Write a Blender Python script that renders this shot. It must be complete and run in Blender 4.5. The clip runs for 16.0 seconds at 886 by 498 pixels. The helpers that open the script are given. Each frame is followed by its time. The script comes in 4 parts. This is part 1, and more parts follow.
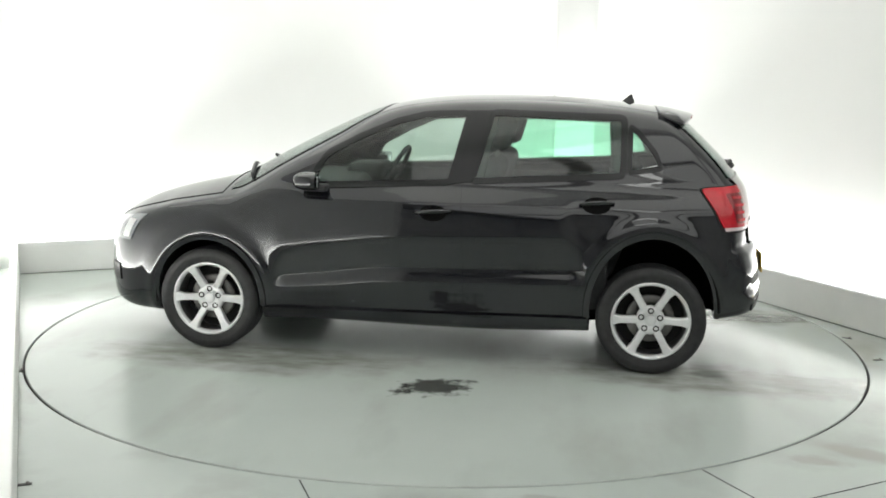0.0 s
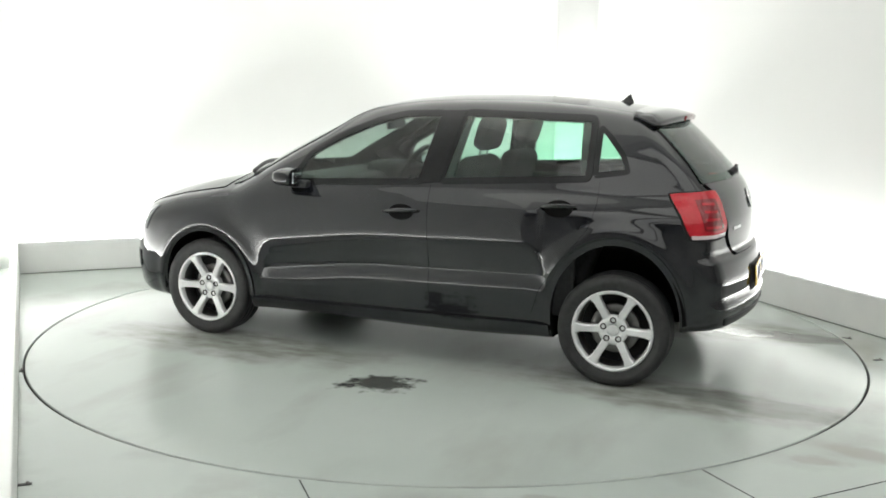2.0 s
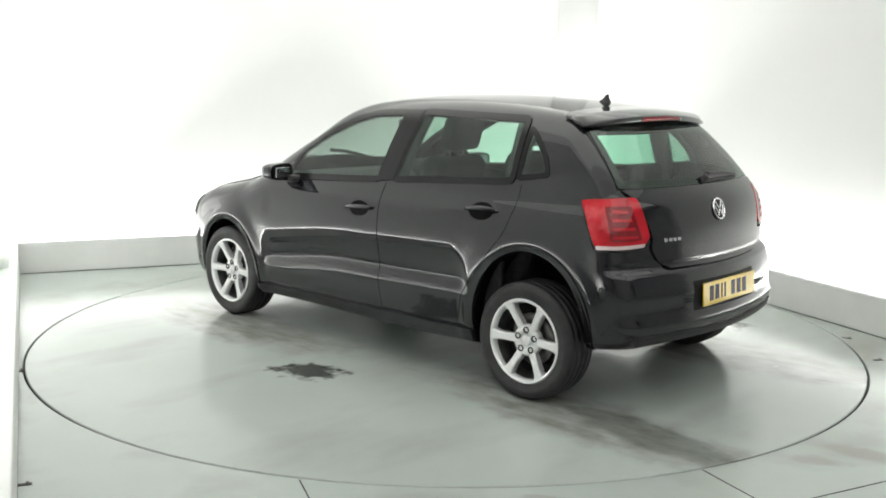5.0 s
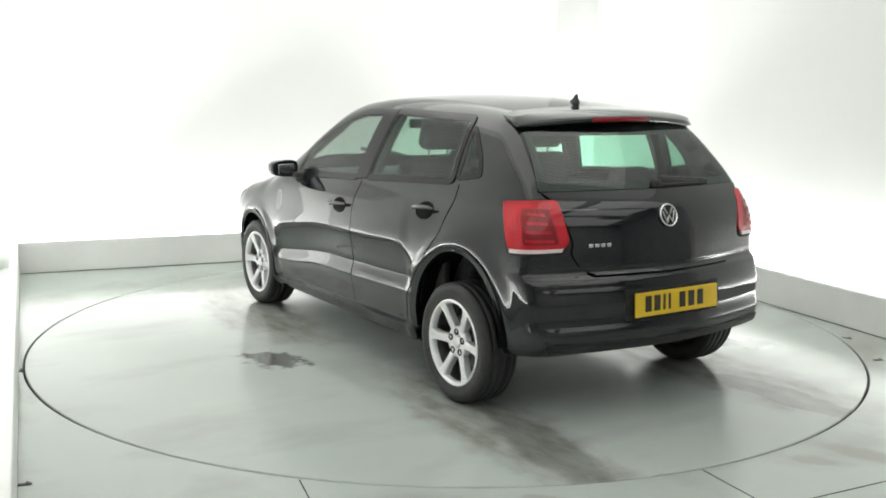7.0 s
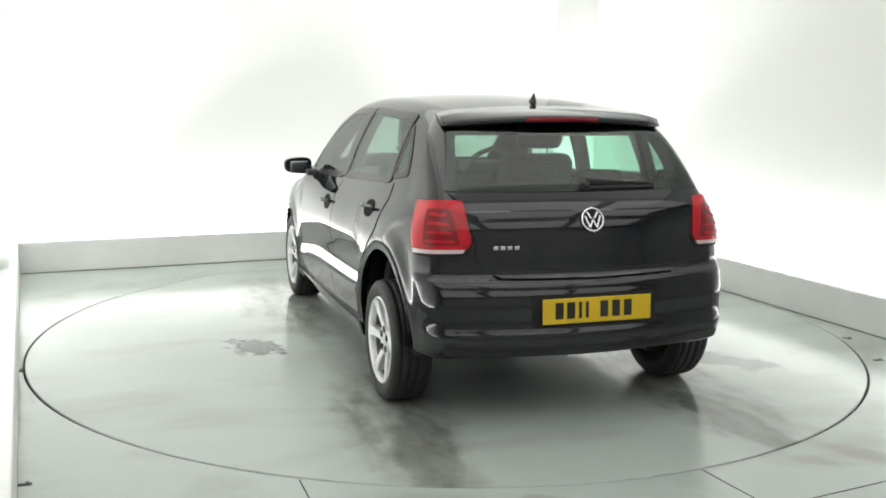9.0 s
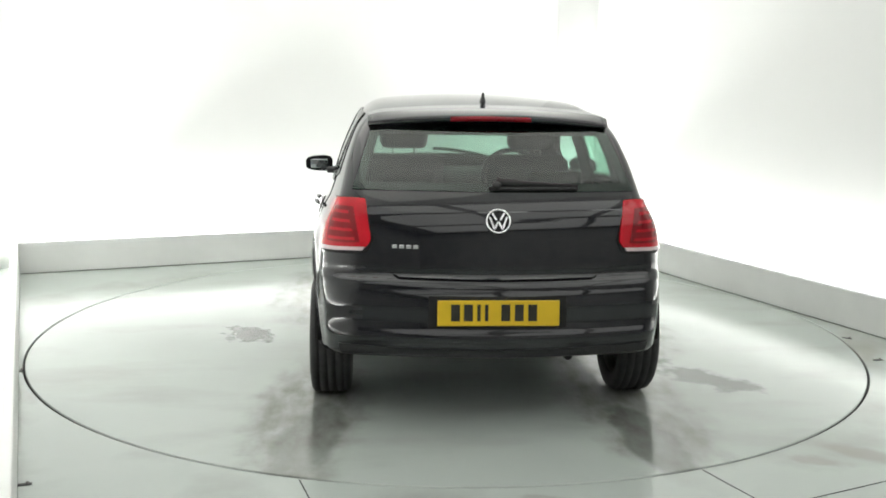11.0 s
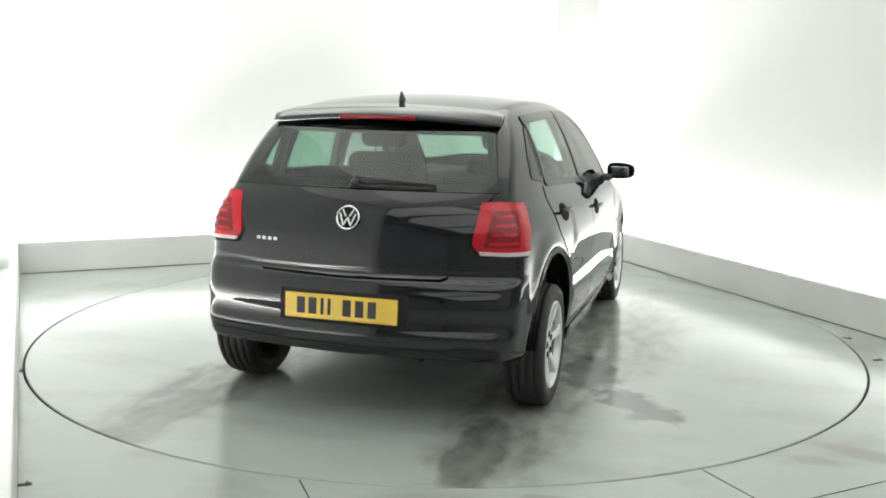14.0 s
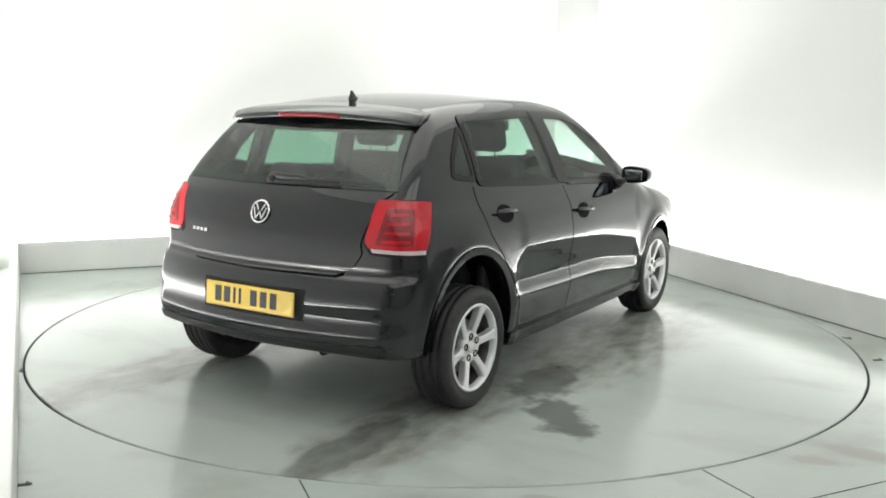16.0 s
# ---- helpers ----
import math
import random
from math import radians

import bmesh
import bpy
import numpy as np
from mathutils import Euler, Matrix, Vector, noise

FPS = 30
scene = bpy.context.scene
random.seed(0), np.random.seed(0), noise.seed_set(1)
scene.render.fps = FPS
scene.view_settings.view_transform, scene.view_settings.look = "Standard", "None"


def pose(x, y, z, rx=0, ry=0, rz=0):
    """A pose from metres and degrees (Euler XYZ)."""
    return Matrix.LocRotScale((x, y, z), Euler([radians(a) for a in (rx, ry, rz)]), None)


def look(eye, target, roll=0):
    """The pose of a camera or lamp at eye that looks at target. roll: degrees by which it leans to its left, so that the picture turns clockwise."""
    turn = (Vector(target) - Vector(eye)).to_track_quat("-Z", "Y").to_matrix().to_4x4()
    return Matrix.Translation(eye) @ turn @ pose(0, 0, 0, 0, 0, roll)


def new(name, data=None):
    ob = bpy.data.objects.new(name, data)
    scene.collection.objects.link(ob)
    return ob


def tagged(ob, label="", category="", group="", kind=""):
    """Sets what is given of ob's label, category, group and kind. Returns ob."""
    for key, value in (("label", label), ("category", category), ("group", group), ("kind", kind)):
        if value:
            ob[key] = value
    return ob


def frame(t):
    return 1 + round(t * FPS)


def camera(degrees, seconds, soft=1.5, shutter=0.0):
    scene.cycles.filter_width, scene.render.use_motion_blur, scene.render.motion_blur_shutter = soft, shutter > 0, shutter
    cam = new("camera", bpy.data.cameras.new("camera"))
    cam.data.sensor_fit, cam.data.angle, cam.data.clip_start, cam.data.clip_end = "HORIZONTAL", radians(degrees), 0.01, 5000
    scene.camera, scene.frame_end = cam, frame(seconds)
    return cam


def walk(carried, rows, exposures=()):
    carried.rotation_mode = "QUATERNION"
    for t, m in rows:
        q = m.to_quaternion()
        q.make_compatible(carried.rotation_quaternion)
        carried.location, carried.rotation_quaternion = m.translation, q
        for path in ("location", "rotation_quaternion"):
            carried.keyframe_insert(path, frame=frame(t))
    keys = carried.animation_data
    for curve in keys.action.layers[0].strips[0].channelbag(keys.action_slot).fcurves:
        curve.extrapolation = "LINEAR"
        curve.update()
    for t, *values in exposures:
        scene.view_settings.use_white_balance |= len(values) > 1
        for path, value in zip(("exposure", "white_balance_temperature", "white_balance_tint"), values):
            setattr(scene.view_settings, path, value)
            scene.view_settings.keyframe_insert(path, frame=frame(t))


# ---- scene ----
cam = camera(49.66, 16.0, soft=1.8)
EYE = look((0.0111, -5.8789, 1.4896), (-0.0245, -0.3558, 0.5659), 0.911)
walk(cam, [(0.0, EYE), (16.0, EYE)])

# ---- light ----
world = bpy.data.worlds.new("studio_world")
scene.world = world
world.use_nodes = True
world.node_tree.nodes["Background"].inputs[0].default_value = (0.8, 0.9, 0.85, 1)
world.node_tree.nodes["Background"].inputs[1].default_value = 0.05
scene.view_settings.exposure = 0.0

# plan of the room, in its own axes: a runs towards the camera, n to the right
ROOM = radians(-66.05)
AX = Vector((math.cos(ROOM), math.sin(ROOM), 0))
NX = Vector((-AX.y, AX.x, 0))


def plan(a, n, z=0.0):
    return AX * a + NX * n + Vector((0, 0, z))


# ---- materials ----
def material(name, build):
    m = bpy.data.materials.new(name)
    m.use_nodes = True
    nt = m.node_tree
    build(nt, nt.nodes["Principled BSDF"])
    return m


def noise_ramp(nt, scale, detail, lo, hi, a, b, coord="Object", stretch=None):
    tc = nt.nodes.new("ShaderNodeTexCoord")
    n = nt.nodes.new("ShaderNodeTexNoise")
    n.inputs["Scale"].default_value, n.inputs["Detail"].default_value = scale, detail
    if stretch:
        mp = nt.nodes.new("ShaderNodeMapping")
        mp.inputs["Scale"].default_value = stretch
        nt.links.new(tc.outputs[coord], mp.inputs[0])
        nt.links.new(mp.outputs[0], n.inputs["Vector"])
    else:
        nt.links.new(tc.outputs[coord], n.inputs["Vector"])
    r = nt.nodes.new("ShaderNodeValToRGB")
    r.color_ramp.elements[0].position, r.color_ramp.elements[1].position = lo, hi
    r.color_ramp.elements[0].color, r.color_ramp.elements[1].color = (*a, 1), (*b, 1)
    nt.links.new(n.outputs["Fac"], r.inputs[0])
    return r


def add_bump(nt, bsdf, scale, strength, distance=0.002, detail=6):
    tc = nt.nodes.new("ShaderNodeTexCoord")
    n = nt.nodes.new("ShaderNodeTexNoise")
    n.inputs["Scale"].default_value, n.inputs["Detail"].default_value = scale, detail
    nt.links.new(tc.outputs["Object"], n.inputs["Vector"])
    b = nt.nodes.new("ShaderNodeBump")
    b.inputs["Strength"].default_value, b.inputs["Distance"].default_value = strength, distance
    nt.links.new(n.outputs["Fac"], b.inputs["Height"])
    nt.links.new(b.outputs[0], bsdf.inputs["Normal"])


def plain(name, color, rough=0.5, metal=0.0, coat=0.0, vary=0.15, scale=20, bump=0.0, spec=0.5, coat_ior=1.5):
    def build(nt, b):
        lo = tuple(c * (1 - vary) for c in color)
        hi = tuple(min(1, c * (1 + vary)) for c in color)
        r = noise_ramp(nt, scale, 5, 0.3, 0.7, lo, hi)
        nt.links.new(r.outputs[0], b.inputs["Base Color"])
        b.inputs["Roughness"].default_value, b.inputs["Metallic"].default_value = rough, metal
        b.inputs["Coat Weight"].default_value, b.inputs["Coat Roughness"].default_value = coat, 0.03
        b.inputs["Coat IOR"].default_value = coat_ior
        b.inputs["Specular IOR Level"].default_value = spec
        if bump:
            add_bump(nt, b, scale * 8, bump)
    return material(name, build)


def glass(name, tint):
    def build(nt, b):
        t = nt.nodes.new("ShaderNodeBsdfTransparent")
        t.inputs[0].default_value = (*tint, 1)
        g = nt.nodes.new("ShaderNodeBsdfGlossy")
        g.inputs["Roughness"].default_value = 0.02
        lw = nt.nodes.new("ShaderNodeLayerWeight")
        lw.inputs["Blend"].default_value = 0.5
        pw = nt.nodes.new("ShaderNodeMath")
        pw.operation, pw.inputs[1].default_value = "POWER", 5.0
        nt.links.new(lw.outputs["Facing"], pw.inputs[0])
        f = nt.nodes.new("ShaderNodeMath")
        f.operation, f.inputs[1].default_value, f.inputs[2].default_value = "MULTIPLY_ADD", 0.92, 0.08
        nt.links.new(pw.outputs[0], f.inputs[0])
        mx = nt.nodes.new("ShaderNodeMixShader")
        nt.links.new(f.outputs[0], mx.inputs[0])
        nt.links.new(t.outputs[0], mx.inputs[1])
        nt.links.new(g.outputs[0], mx.inputs[2])
        nt.links.new(mx.outputs[0], nt.nodes["Material Output"].inputs["Surface"])
    return material(name, build)


def glow(name, color, strength):
    def build(nt, b):
        b.inputs["Base Color"].default_value = (*color, 1)
        b.inputs["Emission Color"].default_value = (*color, 1)
        b.inputs["Emission Strength"].default_value = strength
    return material(name, build)


PAINT = plain("black_metallic_paint", (0.005, 0.0056, 0.0085), 0.4, 0.0, 1.0, 0.2, 300, spec=0.0, coat_ior=1.68)
TRIM = plain("black_plastic", (0.012, 0.012, 0.013), 0.45, 0, 0, 0.2, 60, 0.05)
GLOSSTRIM = plain("gloss_black_trim", (0.004, 0.004, 0.005), 0.2, 0, 0, 0.1, 60, spec=0.4)
RECESS = plain("deep_recess_black", (0.003, 0.003, 0.003), 0.7, 0, 0, 0.2, 40, spec=0.1)
UNDER = plain("underbody_black", (0.01, 0.01, 0.01), 0.8, 0, 0, 0.3, 20)
RUBBER = plain("tyre_rubber", (0.022, 0.022, 0.023), 0.6, 0, 0, 0.25, 30, 0.1)
ALLOY = plain("silver_alloy", (0.80, 0.80, 0.81), 0.32, 0.4, 0.4, 0.04, 40)
STEEL = plain("brake_steel", (0.20, 0.195, 0.19), 0.45, 0.9, 0, 0.2, 30)
CHROME = plain("chrome", (0.78, 0.78, 0.79), 0.12, 1.0, 0, 0.04, 30)
RED = plain("red_lens", (0.50, 0.0045, 0.015), 0.15, 0, 0.35, 0.12, 12)
DARKRED = plain("dark_red_lens", (0.22, 0.003, 0.009), 0.15, 0, 0.35, 0.15, 12)
CLEARLENS = plain("clear_lens", (0.68, 0.55, 0.55), 0.12, 0, 1.0, 0.08, 20)
HEADLENS = plain("headlamp_lens", (0.22, 0.23, 0.24), 0.1, 0.3, 1.0, 0.15, 15)
YELLOW = plain("yellow_plate", (0.72, 0.48, 0.015), 0.35, 0, 0.3, 0.06, 8)
INK = plain("plate_ink", (0.02, 0.018, 0.012), 0.5, 0, 0, 0.1, 40)
FABRIC = plain("grey_seat_fabric", (0.028, 0.029, 0.031), 0.95, 0, 0, 0.3, 60, 0.2)
CABIN = plain("cabin_plastic", (0.03, 0.031, 0.032), 0.7, 0, 0, 0.2, 40, 0.1)
CLEAR = glass("clear_green_glass", (0.60, 0.70, 0.65))
REARGLASS = glass("dark_green_rear_glass", (0.34, 0.53, 0.44))
PRIVACY = glass("tinted_green_glass", (0.45, 0.69, 0.57))
MIRROR = plain("mirror_glass", (0.42, 0.44, 0.46), 0.02, 1.0, 0, 0.01, 5)
WALLPAINT = plain("white_wall_paint", (0.735, 0.742, 0.731), 0.75, 0, 0, 0.015, 0.8, 0.02)
SEAL = plain("grey_seal", (0.16, 0.16, 0.15), 0.8, 0, 0, 0.2, 6)
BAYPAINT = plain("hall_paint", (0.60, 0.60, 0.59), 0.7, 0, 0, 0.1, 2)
KERBPAINT = plain("white_kerb_paint", (0.74, 0.75, 0.735), 0.5, 0, 0, 0.05, 3, 0.05)
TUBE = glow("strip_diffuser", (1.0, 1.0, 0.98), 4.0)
# dim fill, added to brighten the car from the hall side
FILL = glow("fill_panel_diffuser", (1.0, 1.0, 0.98), 0.82)
LAMP = glow("luminous_ceiling", (1.0, 1.0, 0.97), 0.37)


def math_node(nt, op, x, y=None, z=None):
    n = nt.nodes.new("ShaderNodeMath")
    n.operation = op
    for i, v in enumerate((x, y, z)):
        if v is None:
            continue
        if isinstance(v, (int, float)):
            n.inputs[i].default_value = v
        else:
            nt.links.new(v, n.inputs[i])
    return n.outputs[0]


def blend_color(nt, fac, a, b):
    m = nt.nodes.new("ShaderNodeMix")
    m.data_type = "RGBA"
    nt.links.new(fac, m.inputs[0])
    for v, i in ((a, 6), (b, 7)):
        if isinstance(v, tuple):
            m.inputs[i].default_value = (*v, 1)
        else:
            nt.links.new(v, m.inputs[i])
    return m.outputs[2]


def blot(nt, x, y, hx, hy, turn, rag, scale, seed, soft=0.1):
    """A ragged wet blot on the floor: 1 inside, 0 outside."""
    tc = nt.nodes.new("ShaderNodeTexCoord")
    mp = nt.nodes.new("ShaderNodeMapping")
    mp.vector_type = "TEXTURE"
    mp.inputs["Location"].default_value = (x, y, 0)
    mp.inputs["Rotation"].default_value = (0, 0, radians(turn))
    mp.inputs["Scale"].default_value = (hx, hy, 1)
    nt.links.new(tc.outputs["Object"], mp.inputs[0])
    ln = nt.nodes.new("ShaderNodeVectorMath")
    ln.operation = "LENGTH"
    nt.links.new(mp.outputs[0], ln.inputs[0])
    no = nt.nodes.new("ShaderNodeTexNoise")
    no.noise_dimensions = "4D"
    no.inputs["W"].default_value = seed
    no.inputs["Scale"].default_value, no.inputs["Detail"].default_value = scale, 4
    nt.links.new(tc.outputs["Object"], no.inputs["Vector"])
    d = math_node(nt, "MULTIPLY_ADD", no.outputs["Fac"], rag, ln.outputs["Value"])
    r = nt.nodes.new("ShaderNodeMapRange")
    r.interpolation_type = "SMOOTHSTEP"
    r.inputs[1].default_value, r.inputs[2].default_value = 1.0 + rag * 0.5 - soft * 1.5, 1.0 + rag * 0.5 + soft
    r.inputs[3].default_value, r.inputs[4].default_value = 1.0, 0.0
    nt.links.new(d, r.inputs[0])
    return r.outputs[0]


FLOOR_LO, FLOOR_HI = (0.405, 0.446, 0.419), (0.460, 0.503, 0.474)


def build_floor(nt, b):
    r = noise_ramp(nt, 0.7, 6, 0.3, 0.7, FLOOR_LO, FLOOR_HI)
    dirt = noise_ramp(nt, 1.3, 8, 0.52, 0.75, (0, 0, 0), (0.5, 0.5, 0.5))
    col = blend_color(nt, dirt.outputs[0], r.outputs[0], (0.20, 0.19, 0.165))
    smear = None
    for k, spec in enumerate(((1.78, -2.02, 0.24, 0.07, -35, 1.6, 6), (1.55, -2.12, 0.12, 0.05, -20, 2.0, 8), (0.37, -2.53, 0.10, 0.03, 0, 2.0, 9), (2.45, -0.3, 0.5, 0.12, 70, 1.6, 4))):
        m = blot(nt, *spec, 5.1 * k + 20, 0.35)
        smear = m if smear is None else math_node(nt, "MAXIMUM", smear, m)
    col = blend_color(nt, math_node(nt, "MULTIPLY", smear, 0.28), col, (0.21, 0.175, 0.135))
    nt.links.new(col, b.inputs["Base Color"])
    rr = noise_ramp(nt, 1.6, 5, 0.25, 0.75, (0.12,) * 3, (0.22,) * 3)
    nt.links.new(rr.outputs[0], b.inputs["Roughness"])
    b.inputs["IOR"].default_value = 1.48


FLOOR = material("grey_green_resin_floor", build_floor)


def build_table(nt, b):
    base = noise_ramp(nt, 0.7, 6, 0.3, 0.7, FLOOR_LO, FLOOR_HI)
    dirt = noise_ramp(nt, 1.5, 8, 0.50, 0.72, (0, 0, 0), (0.26, 0.26, 0.26), stretch=(1.6, 0.6, 1))
    col = blend_color(nt, dirt.outputs[0], base.outputs[0], (0.20, 0.185, 0.16))
    wet = film = None
    for k, spec in enumerate(((-0.13, 1.20, 0.19, 0.12, 25, 3.2, 11), (-1.93, 0.74, 0.46, 0.13, -8, 1.1, 5), (-1.96, -0.74, 0.46, 0.12, 4, 1.3, 5),
                              (-1.08, -1.30, 0.27, 0.14, 40, 2.2, 7), (-0.66, -1.02, 0.34, 0.16, 15, 2.4, 7))):
        m = blot(nt, *spec, 3.7 * k + 1, 0.16 if k in (1, 2) else 0.24)
        film = m if film is None else math_node(nt, "MAXIMUM", film, m)
        m = math_node(nt, "MULTIPLY", m, (1.0, 0.36, 0.46, 0.72, 0.6)[k])
        wet = m if wet is None else math_node(nt, "MAXIMUM", wet, m)
    # brown grime along the wheels, also painting in shade under the car
    grime_shade = None
    for k, spec in enumerate(((-1.55, 0.76, 0.9, 0.26, -4, 1.3, 5), (-1.45, -0.78, 1.0, 0.28, 0, 1.3, 5), (0.9, 0.85, 0.9, 0.28, 0, 1.2, 4), (0.4, -1.0, 1.2, 0.40, 0, 1.2, 4))):
        m = blot(nt, *spec, 2.3 * k + 40, 0.35)
        grime_shade = m if grime_shade is None else math_node(nt, "MAXIMUM", grime_shade, m)
    streak = noise_ramp(nt, 5, 8, 0.3, 0.7, (0.25,) * 3, (1, 1, 1), stretch=(1, 2.2, 1))
    grime_shade = math_node(nt, "MULTIPLY", grime_shade, streak.outputs[0])
    col = blend_color(nt, math_node(nt, "MULTIPLY", grime_shade, 0.85), col, (0.155, 0.145, 0.125))
    nt.links.new(blend_color(nt, math_node(nt, "MULTIPLY", wet, 0.90), col, (0.035, 0.035, 0.032)), b.inputs["Base Color"])
    # a thin film of water lies on the wet blots
    nt.links.new(math_node(nt, "MULTIPLY", film, 0.35), b.inputs["Coat Weight"])
    b.inputs["Coat Roughness"].default_value, b.inputs["Coat IOR"].default_value = 0.14, 1.35
    rr = noise_ramp(nt, 1.6, 5, 0.25, 0.75, (0.12,) * 3, (0.22,) * 3)
    rough = math_node(nt, "MULTIPLY", rr.outputs[0], math_node(nt, "MULTIPLY_ADD", film, -0.25, 1.0))
    nt.links.new(rough, b.inputs["Roughness"])
    b.inputs["IOR"].default_value = 1.48


TABLE = material("turntable_resin", build_table)


# ---- mesh helpers ----
def put(name, bm, mat, parent=None, label="", smooth=True, mesh=None):
    me = mesh or bpy.data.meshes.new(name)
    if bm:
        bmesh.ops.recalc_face_normals(bm, faces=bm.faces)
        bm.to_mesh(me)
        bm.free()
        for p in me.polygons:
            p.use_smooth = smooth
    if mat and not me.materials:
        me.materials.append(mat)
    ob = new(name, me)
    if parent:
        ob.parent = parent
    if label:
        ob["label"] = label
    return ob


part = put


def box(bm, x0, x1, y0, y1, z0, z1, bevel=0.0, seg=2, m=None):
    r = bmesh.ops.create_cube(bm, size=1)
    vs = r["verts"]
    bmesh.ops.scale(bm, verts=vs, vec=(x1 - x0, y1 - y0, z1 - z0))
    bmesh.ops.translate(bm, verts=vs, vec=((x0 + x1) / 2, (y0 + y1) / 2, (z0 + z1) / 2))
    if bevel:
        es = list({e for v in vs for e in v.link_edges})
        r = bmesh.ops.bevel(bm, geom=es, offset=bevel, segments=seg, profile=0.5, affect="EDGES")
        vs = list({v for f in r["faces"] for v in f.verts} | {v for v in vs if v.is_valid})
    if m:
        bmesh.ops.transform(bm, matrix=m, verts=vs)
    return bm


def lathe(bm, profile, n=48, m=None, closed=False):
    """Turns (radius, along) pairs about the y axis."""
    rings = []
    for r, a in profile:
        rings.append([bm.verts.new((r * math.cos(2 * math.pi * i / n), a, r * math.sin(2 * math.pi * i / n))) for i in range(n)])
    pairs = list(zip(rings, rings[1:])) + ([(rings[-1], rings[0])] if closed else [])
    for p, q in pairs:
        for i in range(n):
            bm.faces.new((p[i], p[(i + 1) % n], q[(i + 1) % n], q[i]))
    if m:
        bmesh.ops.transform(bm, matrix=m, verts=[v for r in rings for v in r])
    return bm


def slab(bm, a0, a1, n0, n1, z0, z1, bevel=0.0):
    """A block in the room's axes."""
    return box(bm, a0, a1, n0, n1, z0, z1, bevel, 2, Matrix.Rotation(ROOM, 4, "Z"))


# ---- room ----
BACK, FRONT, LEFT, RIGHT, TOP = -2.712, 8.6, -2.4695, 2.456, 3.3
GAP = 0.32
END_L, END_R = 2.7, 2.75
bm = bmesh.new()
lathe(bm, [(2.452, -0.08), (2.452, -0.003), (2.455, 0), (4, 0), (12, 0)], 160, Matrix.Rotation(radians(90), 4, "X"))
tagged(put("floor", bm, FLOOR, smooth=False), "grey-green glossy resin floor of a photo studio", "floor", kind="structure")
bm = bmesh.new()
lathe(bm, [(0.0001, -0.08), (2.5, -0.08)], 48, Matrix.Rotation(radians(90), 4, "X"))
tagged(put("pit", bm, UNDER, smooth=False), "dark pit under the turntable", "pit", kind="structure")


def wall(name, a0, a1, n0, n1):
    b = bmesh.new()
    slab(b, a0, a1, n0, n1, -0.3, TOP)
    return tagged(put(name, b, WALLPAINT, smooth=False), "white painted studio wall", "wall", kind="structure")


wall("wall_back", BACK - GAP - 0.2, BACK - GAP, LEFT - GAP, RIGHT + GAP)
wall("wall_right", BACK - GAP, END_R, RIGHT + GAP, RIGHT + GAP + 0.2)
wall("wall_left", BACK - GAP, END_L, LEFT - GAP - 0.2, LEFT - GAP)
b = bmesh.new()
slab(b, BACK - GAP - 0.2, 2.7, LEFT - GAP - 0.2, RIGHT + GAP + 0.2, TOP, TOP + 0.2)
tagged(put("ceiling", b, WALLPAINT, smooth=False), "white studio ceiling", "ceiling", kind="structure")
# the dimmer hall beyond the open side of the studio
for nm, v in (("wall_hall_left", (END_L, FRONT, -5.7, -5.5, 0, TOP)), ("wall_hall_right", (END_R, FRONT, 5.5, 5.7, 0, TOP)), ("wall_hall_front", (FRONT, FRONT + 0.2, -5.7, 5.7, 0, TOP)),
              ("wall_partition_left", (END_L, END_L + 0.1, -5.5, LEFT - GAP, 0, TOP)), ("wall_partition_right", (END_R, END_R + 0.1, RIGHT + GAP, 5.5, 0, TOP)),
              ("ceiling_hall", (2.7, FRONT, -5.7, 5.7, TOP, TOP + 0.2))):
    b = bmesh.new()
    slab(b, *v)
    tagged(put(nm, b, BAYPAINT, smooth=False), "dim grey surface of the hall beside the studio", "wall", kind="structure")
# rounded corners at the back of the room
for nm, n0, sg in (("wall_corner_1", RIGHT + GAP, 1), ("wall_corner_2", LEFT - GAP, -1)):
    b = bmesh.new()
    r = 0.3
    cols = []
    for k in range(17):
        t = radians(90 * k / 16)
        p = plan(BACK - GAP + r - r * math.cos(t) + 0.004, n0 - sg * (r - r * math.sin(t) + 0.004))
        cols.append([b.verts.new(p + Vector((0, 0, z))) for z in (-0.003, TOP)])
    for p, g in zip(cols, cols[1:]):
        b.faces.new((p[0], p[1], g[1], g[0]))
    for i in (0, 1):
        o = b.verts.new(plan(BACK - GAP + 0.003, n0 - sg * 0.003, TOP if i else -0.003))
        b.faces.new([c[i] for c in cols] + [o])
    ob = put(nm, b, WALLPAINT)
    tagged(ob, "rounded white corner of the studio wall", "wall", kind="structure")


def kerb(name, a0, a1, n0, n1):
    b = bmesh.new()
    slab(b, a0, a1, n0, n1, 0.005, 0.25, 0.006)
    return tagged(put(name, b, KERBPAINT, smooth=False), "low white kerb along the studio wall", "kerb", kind="structure")


kerb("kerb_right", BACK, END_R, RIGHT, RIGHT + 0.05)
kerb("kerb_back", BACK - 0.05, BACK, LEFT - 0.05, RIGHT + 0.05)
kerb("kerb_left", BACK, END_L, LEFT - 0.05, LEFT)

for nm, a0, a1, n0, n1 in (("right", BACK, END_R, RIGHT + 0.006, RIGHT + 0.04), ("back", BACK - 0.04, BACK - 0.006, LEFT, RIGHT), ("left", BACK, END_L, LEFT - 0.04, LEFT - 0.006)):
    b = bmesh.new()
    slab(b, a0, a1, n0, n1, -0.003, 0.02)
    tagged(put("kerb_seal_" + nm, b, SEAL, smooth=False), "dark seal under the white kerb", "seal", kind="structure")
